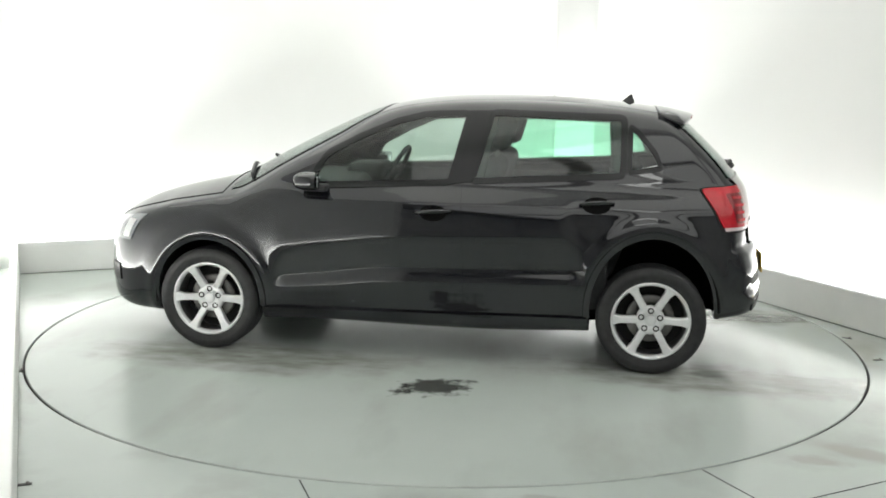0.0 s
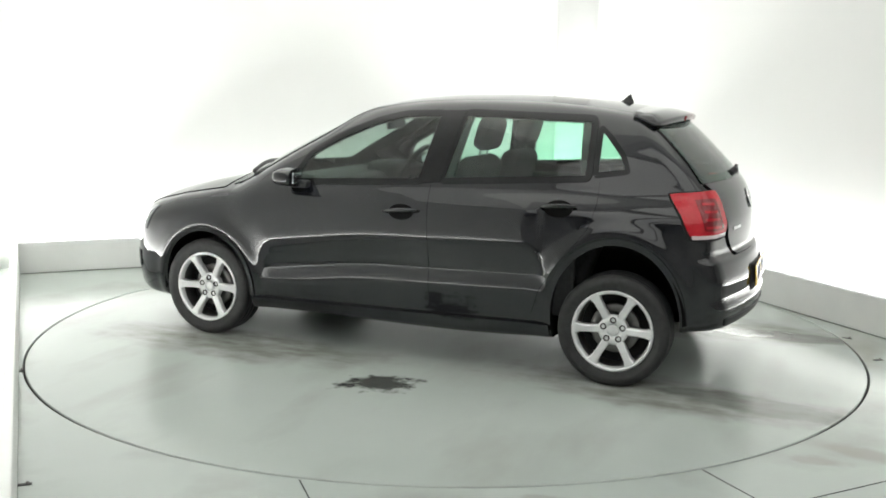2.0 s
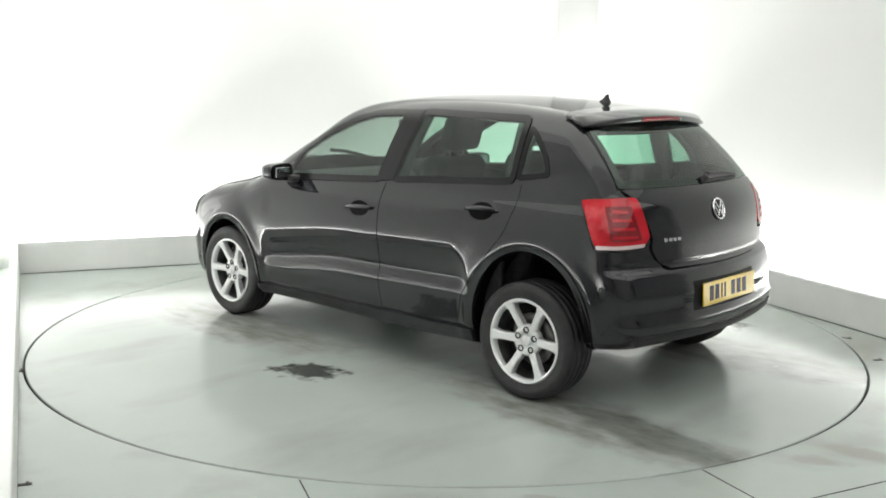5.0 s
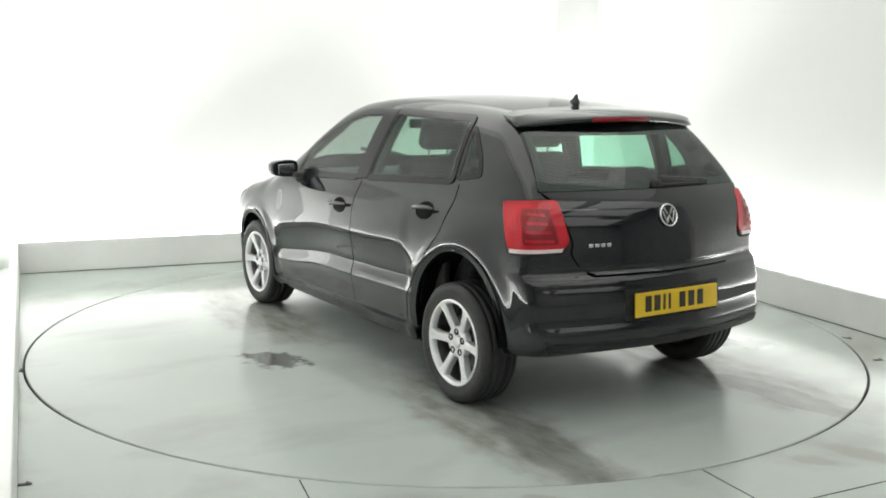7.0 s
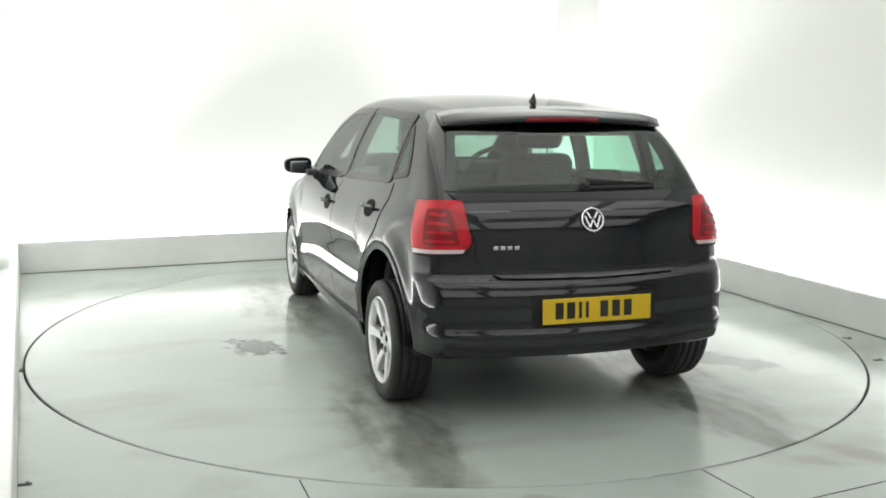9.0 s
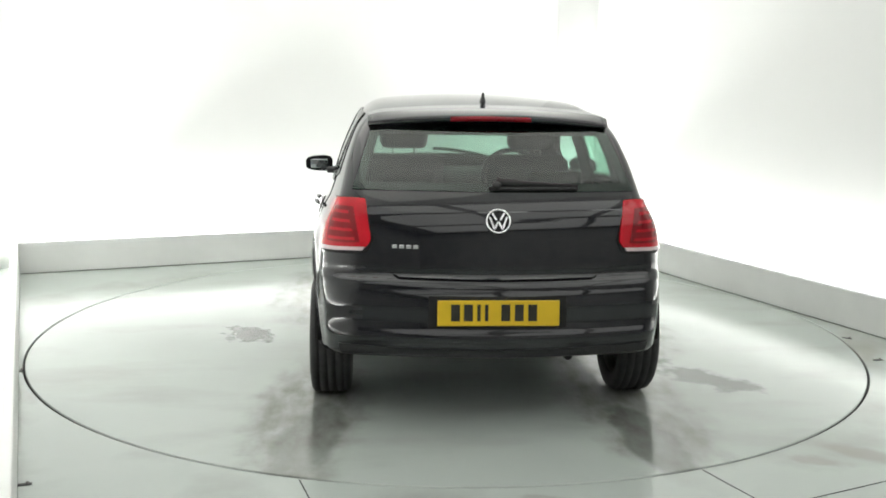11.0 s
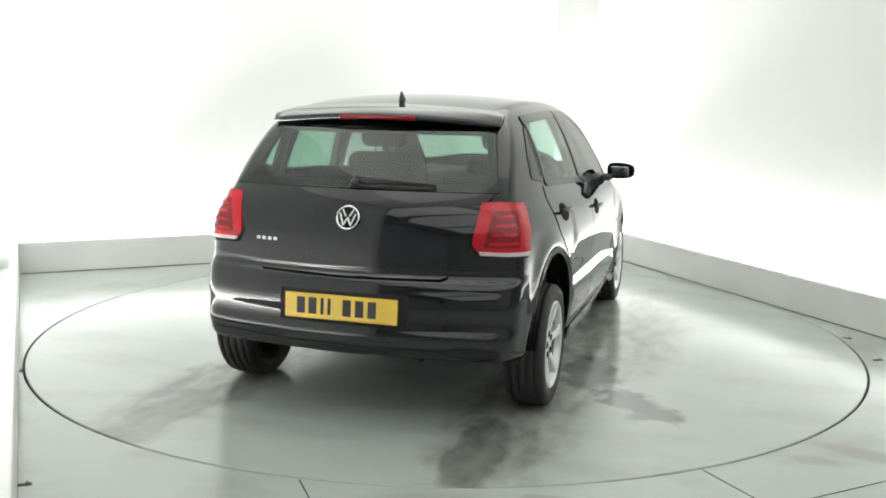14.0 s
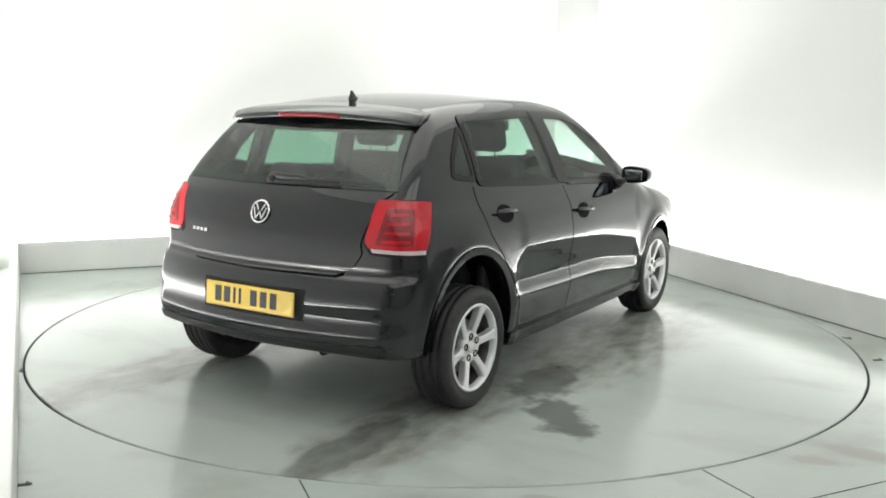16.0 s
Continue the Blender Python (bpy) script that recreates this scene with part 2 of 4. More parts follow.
# joints cut into the fixed floor beside the turntable
for k, (x0, y0, x1, y1) in enumerate(((-0.548, -2.405, -0.458, -2.646), (1.042, -2.231, 1.244, -2.657), (1.254, -2.552, 2.113, -2.126))):
    d = Vector((x1 - x0, y1 - y0, 0))
    b = bmesh.new()
    box(b, -d.length / 2, d.length / 2, -0.0025, 0.0025, -0.01, 0.0012, 0, 2, Matrix.Translation(((x0 + x1) / 2, (y0 + y1) / 2, 0)) @ Matrix.Rotation(math.atan2(d.y, d.x), 4, "Z"))
    tagged(put("floor_joint_%d" % (k + 1), b, UNDER, smooth=False), "dark joint line in the studio floor", "floor joint", kind="structure")



def bracket(x, y, turn):
    ob = new("floor_bracket")
    ob.matrix_world = pose(x, y, 0, 0, 0, turn)
    tagged(ob, "small dark metal bracket on the floor beside the kerb", "bracket", "brackets along the kerb")
    b = bmesh.new()
    box(b, -0.028, 0.028, -0.010, 0.010, 0, 0.004, 0.0015)
    put("foot_plate", b, TRIM, ob, smooth=False)
    b = bmesh.new()
    lathe(b, [(0.006, 0), (0.006, 0.008), (0.004, 0.010), (0.0001, 0.010)], 10, Matrix.Translation((0.012, 0, 0.003)) @ Matrix.Rotation(radians(90), 4, "X"))
    put("bolt_head", b, STEEL, ob)


bracket(-1.568, -2.498, 20)
bracket(-2.214, -1.063, 100)
bracket(2.495, -0.079, -30)
bracket(2.471, -0.567, 15)

b = bmesh.new()
slab(b, -2.2, 2.3, -2.0, 2.0, TOP - 0.06, TOP - 0.02)
tagged(put("ceiling_light", b, LAMP, smooth=False), "large luminous white ceiling panel", "ceiling light")
# strip lamps and added fill panels on the hall ceiling


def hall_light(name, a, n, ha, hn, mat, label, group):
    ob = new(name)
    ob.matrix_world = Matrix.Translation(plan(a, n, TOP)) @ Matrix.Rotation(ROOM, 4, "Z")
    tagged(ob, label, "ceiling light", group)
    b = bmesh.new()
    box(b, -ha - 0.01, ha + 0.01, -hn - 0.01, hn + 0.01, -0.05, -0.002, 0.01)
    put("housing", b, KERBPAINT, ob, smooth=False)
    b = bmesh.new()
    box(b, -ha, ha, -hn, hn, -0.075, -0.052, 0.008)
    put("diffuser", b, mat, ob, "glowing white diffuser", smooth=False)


# unseen fill panels, added to lift reflections on the car
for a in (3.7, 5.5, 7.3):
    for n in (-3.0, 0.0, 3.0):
        hall_light("fill_panel", a, n, 0.75, 1.35, FILL, "large dim unseen fill panel added on the hall ceiling", "panel lights in the hall")
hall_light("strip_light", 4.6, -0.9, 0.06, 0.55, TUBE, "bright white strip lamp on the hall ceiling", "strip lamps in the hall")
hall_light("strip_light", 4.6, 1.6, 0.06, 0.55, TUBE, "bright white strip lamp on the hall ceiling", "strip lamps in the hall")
# strip lamps in the trough behind the kerb wash the walls from below
for nm, a, n, sx, sy, power in (("trough_lamp_right", -0.1, RIGHT + 0.255, 5.2, 0.06, 118), ("trough_lamp_back", BACK - 0.255, 0, 0.06, 4.9, 108), ("trough_lamp_left", 0.0, LEFT - 0.255, 5.2, 0.06, 118)):
    d = bpy.data.lights.new(nm, "AREA")
    d.shape, d.size, d.size_y, d.energy, d.color = "RECTANGLE", sx, sy, power, (1, 1, 0.975)
    ob = new(nm, d)
    ob.matrix_world = Matrix.Translation(plan(a, n, 0.1)) @ Matrix.Rotation(ROOM, 4, "Z") @ Matrix.Rotation(math.pi, 4, "X")

# ---- turntable ----
R_TABLE = 2.443
table = new("turntable")
tagged(table, "round grey-green turntable set flush in the floor, stained with water", "turntable")
b = bmesh.new()
lathe(b, [(0.0001, 0), (0.8, 0), (1.6, 0), (R_TABLE - 0.006, 0), (R_TABLE - 0.002, -0.004), (R_TABLE - 0.002, -0.05)], 160, Matrix.Rotation(radians(90), 4, "X"))
part("table_top", b, TABLE, table, smooth=False)
b = bmesh.new()
lathe(b, [(R_TABLE - 0.0015, -0.006), (R_TABLE + 0.002, -0.006), (R_TABLE + 0.002, -0.05), (R_TABLE - 0.0015, -0.05)], 160, Matrix.Rotation(radians(90), 4, "X"), True)
part("edge_ring", b, UNDER, table, "dark ring round the turntable's edge", smooth=False)


# ---- car body surface: half width, top, rear and front as smooth functions ----
def curve(xs, ys):
    """A smooth monotone-safe interpolation through a few stations."""
    xs, ys = np.array(xs, float), np.array(ys, float)
    h = np.diff(xs)
    d = np.diff(ys) / h
    m = np.empty_like(ys)
    m[1:-1] = (d[:-1] * h[1:] + d[1:] * h[:-1]) / (h[1:] + h[:-1])
    m[0], m[-1] = d[0], d[-1]

    def f(x):
        x = np.asarray(x, float)
        i = np.clip(np.searchsorted(xs, x) - 1, 0, len(h) - 1)
        s = (x - xs[i]) / h[i]
        inside = ys[i] * (1 + 2 * s) * (1 - s) ** 2 + m[i] * h[i] * s * (1 - s) ** 2 + ys[i + 1] * s * s * (3 - 2 * s) + m[i + 1] * h[i] * s * s * (s - 1)
        return np.where(s < 0, ys[0] + m[0] * (x - xs[0]), np.where(s > 1, ys[-1] + m[-1] * (x - xs[-1]), inside))
    return f


SIDE = curve([0.10, 0.19, 0.25, 0.36, 0.420, 0.440, 0.455, 0.500, 0.512, 0.525, 0.60, 0.670, 0.688, 0.705, 0.76, 0.84, 0.862, 0.875, 0.90, 0.95, 1.00, 1.15, 1.30, 1.38, 1.50],
             [0.74, 0.785, 0.804, 0.826, 0.837, 0.8385, 0.836, 0.8245, 0.822, 0.8225, 0.831, 0.8395, 0.8405, 0.8395, 0.832, 0.8155, 0.809, 0.802, 0.788, 0.760, 0.742, 0.692, 0.626, 0.585, 0.51])
PLAIN = curve([0.10, 0.19, 0.25, 0.40, 0.55, 0.70, 0.80, 0.86, 0.90, 0.95, 1.00, 1.15, 1.30, 1.38, 1.50],
              [0.74, 0.785, 0.806, 0.828, 0.836, 0.832, 0.820, 0.806, 0.788, 0.760, 0.742, 0.692, 0.626, 0.585, 0.51])
RISE = curve([-1.0, -0.69, -0.17, 0.15, 0.30, 0.46, 0.82, 1.0], [0.018, 0.012, 0.0, -0.008, -0.020, -0.040, -0.085, -0.11])
TAPER = curve([-2.0, -1.8, -1.6, -1.3, -1.0, -0.5, 0.6, 1.0, 1.3, 1.6, 1.8, 2.0, 2.2],
              [0.150, 0.105, 0.070, 0.032, 0.012, 0.0, 0.0, 0.004, 0.014, 0.05, 0.10, 0.19, 0.32])
ROOF = curve([-1.60, -1.40, -1.03, -0.72, -0.38, -0.03, 0.20, 0.40, 0.60, 0.80, 1.00, 1.15, 1.27, 1.40, 1.60, 1.80, 1.95, 2.06, 2.15],
             [1.320, 1.362, 1.415, 1.437, 1.442, 1.428, 1.398, 1.345, 1.262, 1.168, 1.066, 0.985, 0.930, 0.898, 0.855, 0.803, 0.748, 0.67, 0.55])
REAR = curve([0.05, 0.15, 0.28, 0.36, 0.415, 0.445, 0.56, 0.61, 0.645, 0.660, 0.70, 0.755, 0.80, 0.828, 0.842, 0.90, 0.955, 1.03, 1.20, 1.33, 1.5],
             [-1.74, -1.80, -1.862, -1.878, -1.884, -1.872, -1.864, -1.848, -1.832, -1.812, -1.8045, -1.8000, -1.7962, -1.7935, -1.7905, -1.775, -1.754, -1.697, -1.530, -1.39, -1.22])
BELLY = curve([-2.0, -1.75, -1.45, -1.0, -0.8, 0.9, 1.4, 1.7, 2.1], [0.325, 0.302, 0.275, 0.20, 0.185, 0.18, 0.18, 0.17, 0.20])
NOSE = curve([0.1, 0.2, 0.35, 0.5, 0.62, 0.72, 0.8], [1.98, 2.05, 2.075, 2.07, 2.05, 2.0, 1.9])


def smax(a, b, k):
    h = np.maximum(k - np.abs(a - b), 0) / k
    return np.maximum(a, b) + h * h * k * 0.25


def body_field(x, y, z):
    y = np.abs(y)
    band = np.clip((z - 0.25) / 0.15, 0, 1) * np.clip((0.86 - z) / 0.14, 0, 1)
    w = np.clip((0.86 - x) / 0.10, 0, 1) * np.clip((x + 0.93 - 0.35 * np.clip(z - 0.45, -0.2, 0.3)) / 0.09, 0, 1)
    w = w * w * (3 - 2 * w)
    side = y - (w * SIDE(z - RISE(np.clip(x, -1, 1)) * band) + (1 - w) * PLAIN(z) - TAPER(x))
    rf, rr = np.hypot((x - 1.235) / 0.335, (z - 0.29) / 0.352), np.hypot((x + 1.235) / 0.352, (z - 0.33) / 0.410)
    side = side - 0.016 * np.exp(-((rf - 1.06) / 0.13) ** 2) - 0.014 * np.exp(-((rr - 1.06) / 0.13) ** 2)
    bow = np.clip((x - 0.1) / 0.5, 0, 1)
    bow = bow * bow * (3 - 2 * bow)
    q = (y / 0.6) ** 2
    top = (z - ROOF(x + bow * 0.13 * q * np.clip((1.5 - x) / 0.4, 0, 1)) + (0.044 + 0.02 * np.clip((x - 1.2) / 0.4, 0, 1)) * q) * 0.9
    rear = (REAR(z) + 0.115 * (y / 0.7) ** 2 - x) * 0.9
    nose = x - NOSE(z) + 0.16 * (y / 0.6) ** 2.5
    low = BELLY(x) - z
    f = smax(side, top, 0.09)
    f = smax(f, rear, 0.08)
    f = smax(f, nose, 0.12)
    return smax(f, low, 0.05)


def field_normal(p):
    e = 0.004
    g = np.stack([body_field(*(p + d).T) - body_field(*(p - d).T) for d in np.eye(3) * e], -1)
    return g / np.maximum(np.linalg.norm(g, axis=1, keepdims=True), 1e-9)


def drop_on(p, way, reach=0.9):
    """Slides points p along the direction way until they meet the body."""
    way = np.array(way, float)
    lo, hi = np.zeros(len(p)), np.full(len(p), reach)
    found = np.zeros(len(p), bool)
    prev = np.zeros(len(p))
    for s in np.linspace(0, reach, 120)[1:]:
        inside = body_field(*(p + way * s).T) < 0
        new_hit = inside & ~found
        lo[new_hit], hi[new_hit] = prev[new_hit], s
        found |= inside
        prev[:] = s
    for _ in range(22):
        mid = (lo + hi) / 2
        inside = body_field(*(p + way * mid[:, None]).T) < 0
        hi, lo = np.where(inside, mid, hi), np.where(inside, lo, mid)
    return p + way * hi[:, None]


def along(pts, n):
    """n points spread evenly along a polyline."""
    pts = np.array(pts, float)
    d = np.concatenate([[0], np.cumsum(np.hypot(*np.diff(pts, axis=0).T))])
    t = np.linspace(0, d[-1], n)
    return np.stack([np.interp(t, d, pts[:, i]) for i in (0, 1)], -1)


def rounded(pts, n=60, turns=2):
    """Softens the inner corners of a polyline."""
    p = along(pts, n)
    for _ in range(turns):
        p[1:-1] = (p[:-2] + 2 * p[1:-1] + p[2:]) / 4
    return p


def coons(bottom, top, left, right, nu, nv):
    """A grid of nv x nu points between four border lines; bottom and top run from left to right."""
    b, t = along(rounded(bottom), nu), along(rounded(top), nu)
    l, r = along(rounded(left), nv), along(rounded(right), nv)
    u, v = np.linspace(0, 1, nu)[None, :, None], np.linspace(0, 1, nv)[:, None, None]
    g = (1 - v) * b[None] + v * t[None] + (1 - u) * l[:, None] + u * r[:, None]
    return g - ((1 - u) * (1 - v) * b[0] + u * (1 - v) * b[-1] + (1 - u) * v * t[0] + u * v * t[-1])


def lay(flat, view):
    """Lays flat points on the body: L and R from the sides (x, z), B from behind (y, z), T from above (x, y), F from the front."""
    f = flat.reshape(-1, 2)
    o = np.zeros(len(f))
    if view in "LR":
        s = 1 if view == "L" else -1
        return drop_on(np.stack([f[:, 0], o + 1.1 * s, f[:, 1]], -1), (0, -s, 0))
    if view == "B":
        return drop_on(np.stack([o - 2.1, f[:, 0], f[:, 1]], -1), (1, 0, 0))
    if view == "F":
        return drop_on(np.stack([o + 2.3, f[:, 0], f[:, 1]], -1), (-1, 0, 0), 1.3)
    return drop_on(np.stack([f[:, 0], f[:, 1], o + 1.7], -1), (0, 0, -1), 1.1)


def sheet_mesh(name, p, n, nv, nu, off, thick):
    """A grid laid on the body, raised by off, with a rim that goes down by thick."""
    out = p + n * off
    k = len(out)
    faces = [(j * nu + i, j * nu + i + 1, (j + 1) * nu + i + 1, (j + 1) * nu + i) for j in range(nv - 1) for i in range(nu - 1)]
    a = faces[len(faces) // 2]
    fn = np.cross(out[a[1]] - out[a[0]], out[a[3]] - out[a[0]])
    flip = fn @ n[a[0]] < 0
    rim = [*range(nu), *(j * nu + nu - 1 for j in range(1, nv)), *((nv - 1) * nu + i for i in range(nu - 2, -1, -1)), *(j * nu for j in range(nv - 2, 0, -1))]
    r = len(rim)
    verts = np.concatenate([out, out[rim], (p + n * (off - thick))[rim]])
    faces += [(k + i, k + r + i, k + r + (i + 1) % r, k + (i + 1) % r) for i in range(r)]
    if flip:
        faces = [f[::-1] for f in faces]
    me = bpy.data.meshes.new(name)
    me.from_pydata([tuple(v) for v in verts], [], faces)
    for q in me.polygons:
        q.use_smooth = True
    nr = np.concatenate([n, np.zeros((2 * r, 3))])
    me.normals_split_custom_set_from_vertices([tuple(v) for v in nr])
    return me


def sheet(name, grid, view, mat, parent, off=0.004, thick=0.012, label=""):
    nv, nu = grid.shape[:2]
    p = lay(grid, view)
    n = field_normal(p)
    return put(name, None, mat, parent, label, mesh=sheet_mesh(name, p, n, nv, nu, off, thick))


def ribbon(name, line, width, view, mat, parent, off=0.006, thick=0.01, label="", closed=False):
    """A narrow strip that follows a flat line on the body."""
    p = np.array(line, float)
    d = np.gradient(p, axis=0)
    if closed:
        d[0] = d[-1] = p[1] - p[-2]
    d /= np.maximum(np.linalg.norm(d, axis=1, keepdims=True), 1e-9)
    s = np.stack([-d[:, 1], d[:, 0]], -1) * width / 2
    g = np.stack([p - s, p - s * 0.3, p + s * 0.3, p + s])
    return sheet(name, g, view, mat, parent, off, thick, label)


def in_poly(x, z, poly):
    inside = np.zeros(len(x), bool)
    for (x0, z0), (x1, z1) in zip(poly, poly[1:] + poly[:1]):
        c = (z0 > z) != (z1 > z)
        inside ^= c & (x < (x1 - x0) * (z - z0) / ((z1 - z0) or 1e-9) + x0)
    return inside


def shell_mesh(name, cell, keep):
    """The body's surface as a net of quads; keep() says which faces stay."""
    ax = np.arange(-2.0, 2.2, cell)
    ay = np.arange(-0.9, 0.9 + cell, cell)
    az = np.arange(0.10, 1.52, cell)
    X, Y, Z = np.meshgrid(ax, ay, az, indexing="ij")
    F = body_field(X, Y, Z)
    S = F < 0
    cells = np.zeros(tuple(k - 1 for k in S.shape), int)
    for i in (0, 1):
        for j in (0, 1):
            for k in (0, 1):
                cells += S[i:S.shape[0] - 1 + i, j:S.shape[1] - 1 + j, k:S.shape[2] - 1 + k]
    act = (cells > 0) & (cells < 8)
    ids = -np.ones(cells.shape, int)
    ids[act] = np.arange(act.sum())
    i, j, k = np.nonzero(act)
    P = np.stack([ax[i], ay[j], az[k]], -1) + cell / 2
    for _ in range(6):
        e = 0.004
        f = body_field(*P.T)
        g = np.stack([(body_field(*(P + d).T) - body_field(*(P - d).T)) / (2 * e) for d in np.eye(3) * e], -1)
        P = P - np.clip(f / np.maximum((g * g).sum(1), 1e-6), -cell, cell)[:, None] * g
    quads = []
    for axis in range(3):
        A = np.moveaxis(S, axis, 0)
        I = np.moveaxis(ids, axis, 0)
        c = A[:-1] != A[1:]
        a, u, v = np.nonzero(c[:, 1:-1, 1:-1])
        u, v = u + 1, v + 1
        q = np.stack([I[a, u - 1, v - 1], I[a, u, v - 1], I[a, u, v], I[a, u - 1, v]], -1)
        fl = A[:-1][a, u, v] ^ (axis == 1)
        q[~fl] = q[~fl][:, ::-1]
        quads.append(q)
    Q = np.concatenate(quads)
    Q = Q[(Q >= 0).all(1)]
    C = P[Q].mean(1)
    Q = Q[keep(C)]
    used = np.unique(Q)
    back = np.zeros(len(P), int)
    back[used] = np.arange(len(used))
    P, Q = P[used], back[Q]
    me = bpy.data.meshes.new(name)
    me.from_pydata([tuple(v) for v in P], [], [tuple(int(c) for c in q) for q in Q])
    for q in me.polygons:
        q.use_smooth = True
    me.normals_split_custom_set_from_vertices([tuple(v) for v in field_normal(P)])
    return me


AXLE, TRACK, HUB = 1.235, 0.740, 0.290
FRONT_WIN = [(0.665, 0.932), (-0.140, 0.970), (-0.222, 1.335), (0.02, 1.325), (0.18, 1.285), (0.38, 1.20), (0.56, 1.105)]
REAR_WIN = [(-0.255, 0.980), (-1.060, 1.026), (-1.058, 1.325), (-0.345, 1.342)]
QUARTER = [(-1.092, 1.045), (-1.255, 1.070), (-1.222, 1.15), (-1.14, 1.245), (-1.092, 1.285)]
BACK_WIN = [(-0.60, 1.035), (0.60, 1.035), (0.53, 1.29), (-0.53, 1.29)]
SCREEN = [(1.14, -0.60), (1.14, 0.60), (0.34, 0.50), (0.34, -0.50)]


def keep_face(C):
    x, y, z = C.T
    hole = in_poly(x, z, FRONT_WIN) | in_poly(x, z, REAR_WIN) | in_poly(x, z, QUARTER)
    hole &= np.abs(y) > 0.45
    hole |= in_poly(y, z, BACK_WIN) & (x < -1.2)
    hole |= in_poly(x, y, SCREEN) & (z > 0.98)
    for ax in (-AXLE, AXLE):
        zc, a, b = (0.29, 0.322, 0.339) if ax > 0 else (0.33, 0.339, 0.396)
        hole |= (np.hypot((x - ax) / a, (z - zc) / b) < 1) & (np.abs(y) > 0.5)
    return ~hole


car = new("car")
tagged(car, "black five-door hatchback with silver alloy wheels on the turntable", "car")
body = part("body", None, PAINT, car, "glossy black painted body shell", mesh=shell_mesh("body", 0.015, keep_face))


# ---- car parts ----
def oval(c, a, b, d0, d1, n=48):
    t = np.radians(np.linspace(d0, d1, n))
    return np.stack([c[0] + a * np.cos(t), c[1] + b * np.sin(t)], -1)


def side_view(sign):
    return "L" if sign > 0 else "R"


def loop(poly, n=120):
    p = rounded(list(poly) + [poly[0]], n, 2)
    p[0] = p[-1] = (p[0] + p[1] + p[-2]) / 3
    return p


def flank(sign):
    v = side_view(sign)
    door = sheet("front_door", coons([(0.845, 0.268), (-0.232, 0.290)], [(0.74, 0.905), (-0.200, 0.957)],
                 [(0.845, 0.268), (0.855, 0.60), (0.835, 0.85), (0.74, 0.905)], [(-0.232, 0.290), (-0.222, 0.60), (-0.200, 0.957)], 56, 116),
                 v, PAINT, car, 0.003, 0.009)
    back = sheet("rear_door", coons([(-0.241, 0.290), (-0.80, 0.305)], [(-0.209, 0.958), (-1.118, 1.016)],
                 [(-0.241, 0.290), (-0.231, 0.60), (-0.209, 0.958)],
                 [(-0.80, 0.305), (-0.845, 0.45), (-0.91, 0.55), (-0.99, 0.655), (-1.085, 0.78), (-1.118, 0.90), (-1.118, 1.016)], 50, 116),
                 v, PAINT, car, 0.003, 0.009)
    sheet("sill", coons([(0.90, 0.200), (-0.905, 0.222)], [(0.90, 0.252), (-0.895, 0.278)], [(0.90, 0.200), (0.90, 0.252)],
          [(-0.905, 0.222), (-0.895, 0.278)], 60, 8), v, PAINT, car, 0.019, 0.04)
    for d, x0, x1, z0, z1 in ((door, 0.045, -0.160, 0.806, 0.820), (back, -0.835, -1.020, 0.872, 0.882)):
        xm, zm = (x0 + x1) / 2, (z0 + z1) / 2
        # no hollow here: a flat black oval paints the handle recess's shade
        ring = np.stack([oval((xm, zm - 0.004), 0.074 * s, 0.042 * s, 0, 360, 33) for s in (0.02, 0.4, 0.75, 1.0)])
        sheet("handle_shade", ring, v, RECESS, d, 0.0055, 0.004, "flat black oval painted as the shade in the handle's recess")
        bar = along([(x0, z0), (x1, z1)], 24)
        p = lay(bar, v)
        n = field_normal(p)
        lift = 0.010 + 0.026 * np.sin(np.linspace(0.12, math.pi - 0.12, 24)) ** 0.5
        b = bmesh.new()
        rings = []
        for i in range(24):
            e = math.sin(math.pi * min(1, max(0.0, (i + 0.6) / 24.2))) ** 0.3
            c = Vector(p[i] + n[i] * lift[i])
            nn, up = Vector(n[i]), Vector((0, 0, 1))
            rings.append([b.verts.new(c + nn * (0.011 * e * math.cos(a)) + up * (0.013 * e * math.sin(a))) for a in np.linspace(0, 2 * math.pi, 12, endpoint=False)])
        for r, q in zip(rings, rings[1:]):
            for k in range(12):
                b.faces.new((r[k], r[(k + 1) % 12], q[(k + 1) % 12], q[k]))
        b.faces.new(rings[0])
        b.faces.new(rings[-1][::-1])
        part("door_handle", b, PAINT, d)
    # glass and its black surrounds
    sheet("front_side_window", coons([(0.66, 0.930), (-0.140, 0.968)], [(0.585, 1.092), (0.56, 1.108), (0.38, 1.203), (0.18, 1.288), (0.02, 1.328), (-0.222, 1.338)],
          [(0.66, 0.930), (0.585, 1.092)], [(-0.140, 0.968), (-0.222, 1.338)], 40, 30), v, CLEAR, car, 0.004, 0.004)
    sheet("rear_side_window", coons([(-0.250, 0.976), (-1.065, 1.022)], [(-0.342, 1.345), (-0.7, 1.345), (-1.062, 1.328)],
          [(-0.250, 0.976), (-0.342, 1.345)], [(-1.065, 1.022), (-1.062, 1.328)], 40, 30), v, PRIVACY, car, 0.004, 0.004)
    sheet("quarter_window", coons([(-1.088, 1.040), (-1.262, 1.066)], [(-1.088, 1.292), (-1.145, 1.252), (-1.232, 1.155)],
          [(-1.088, 1.040), (-1.088, 1.292)], [(-1.262, 1.066), (-1.232, 1.155)], 20, 20), v, PRIVACY, car, 0.002, 0.003)
    ribbon("window_seal", loop(FRONT_WIN), 0.034, v, GLOSSTRIM, car, 0.006, 0.02, "black window surround")
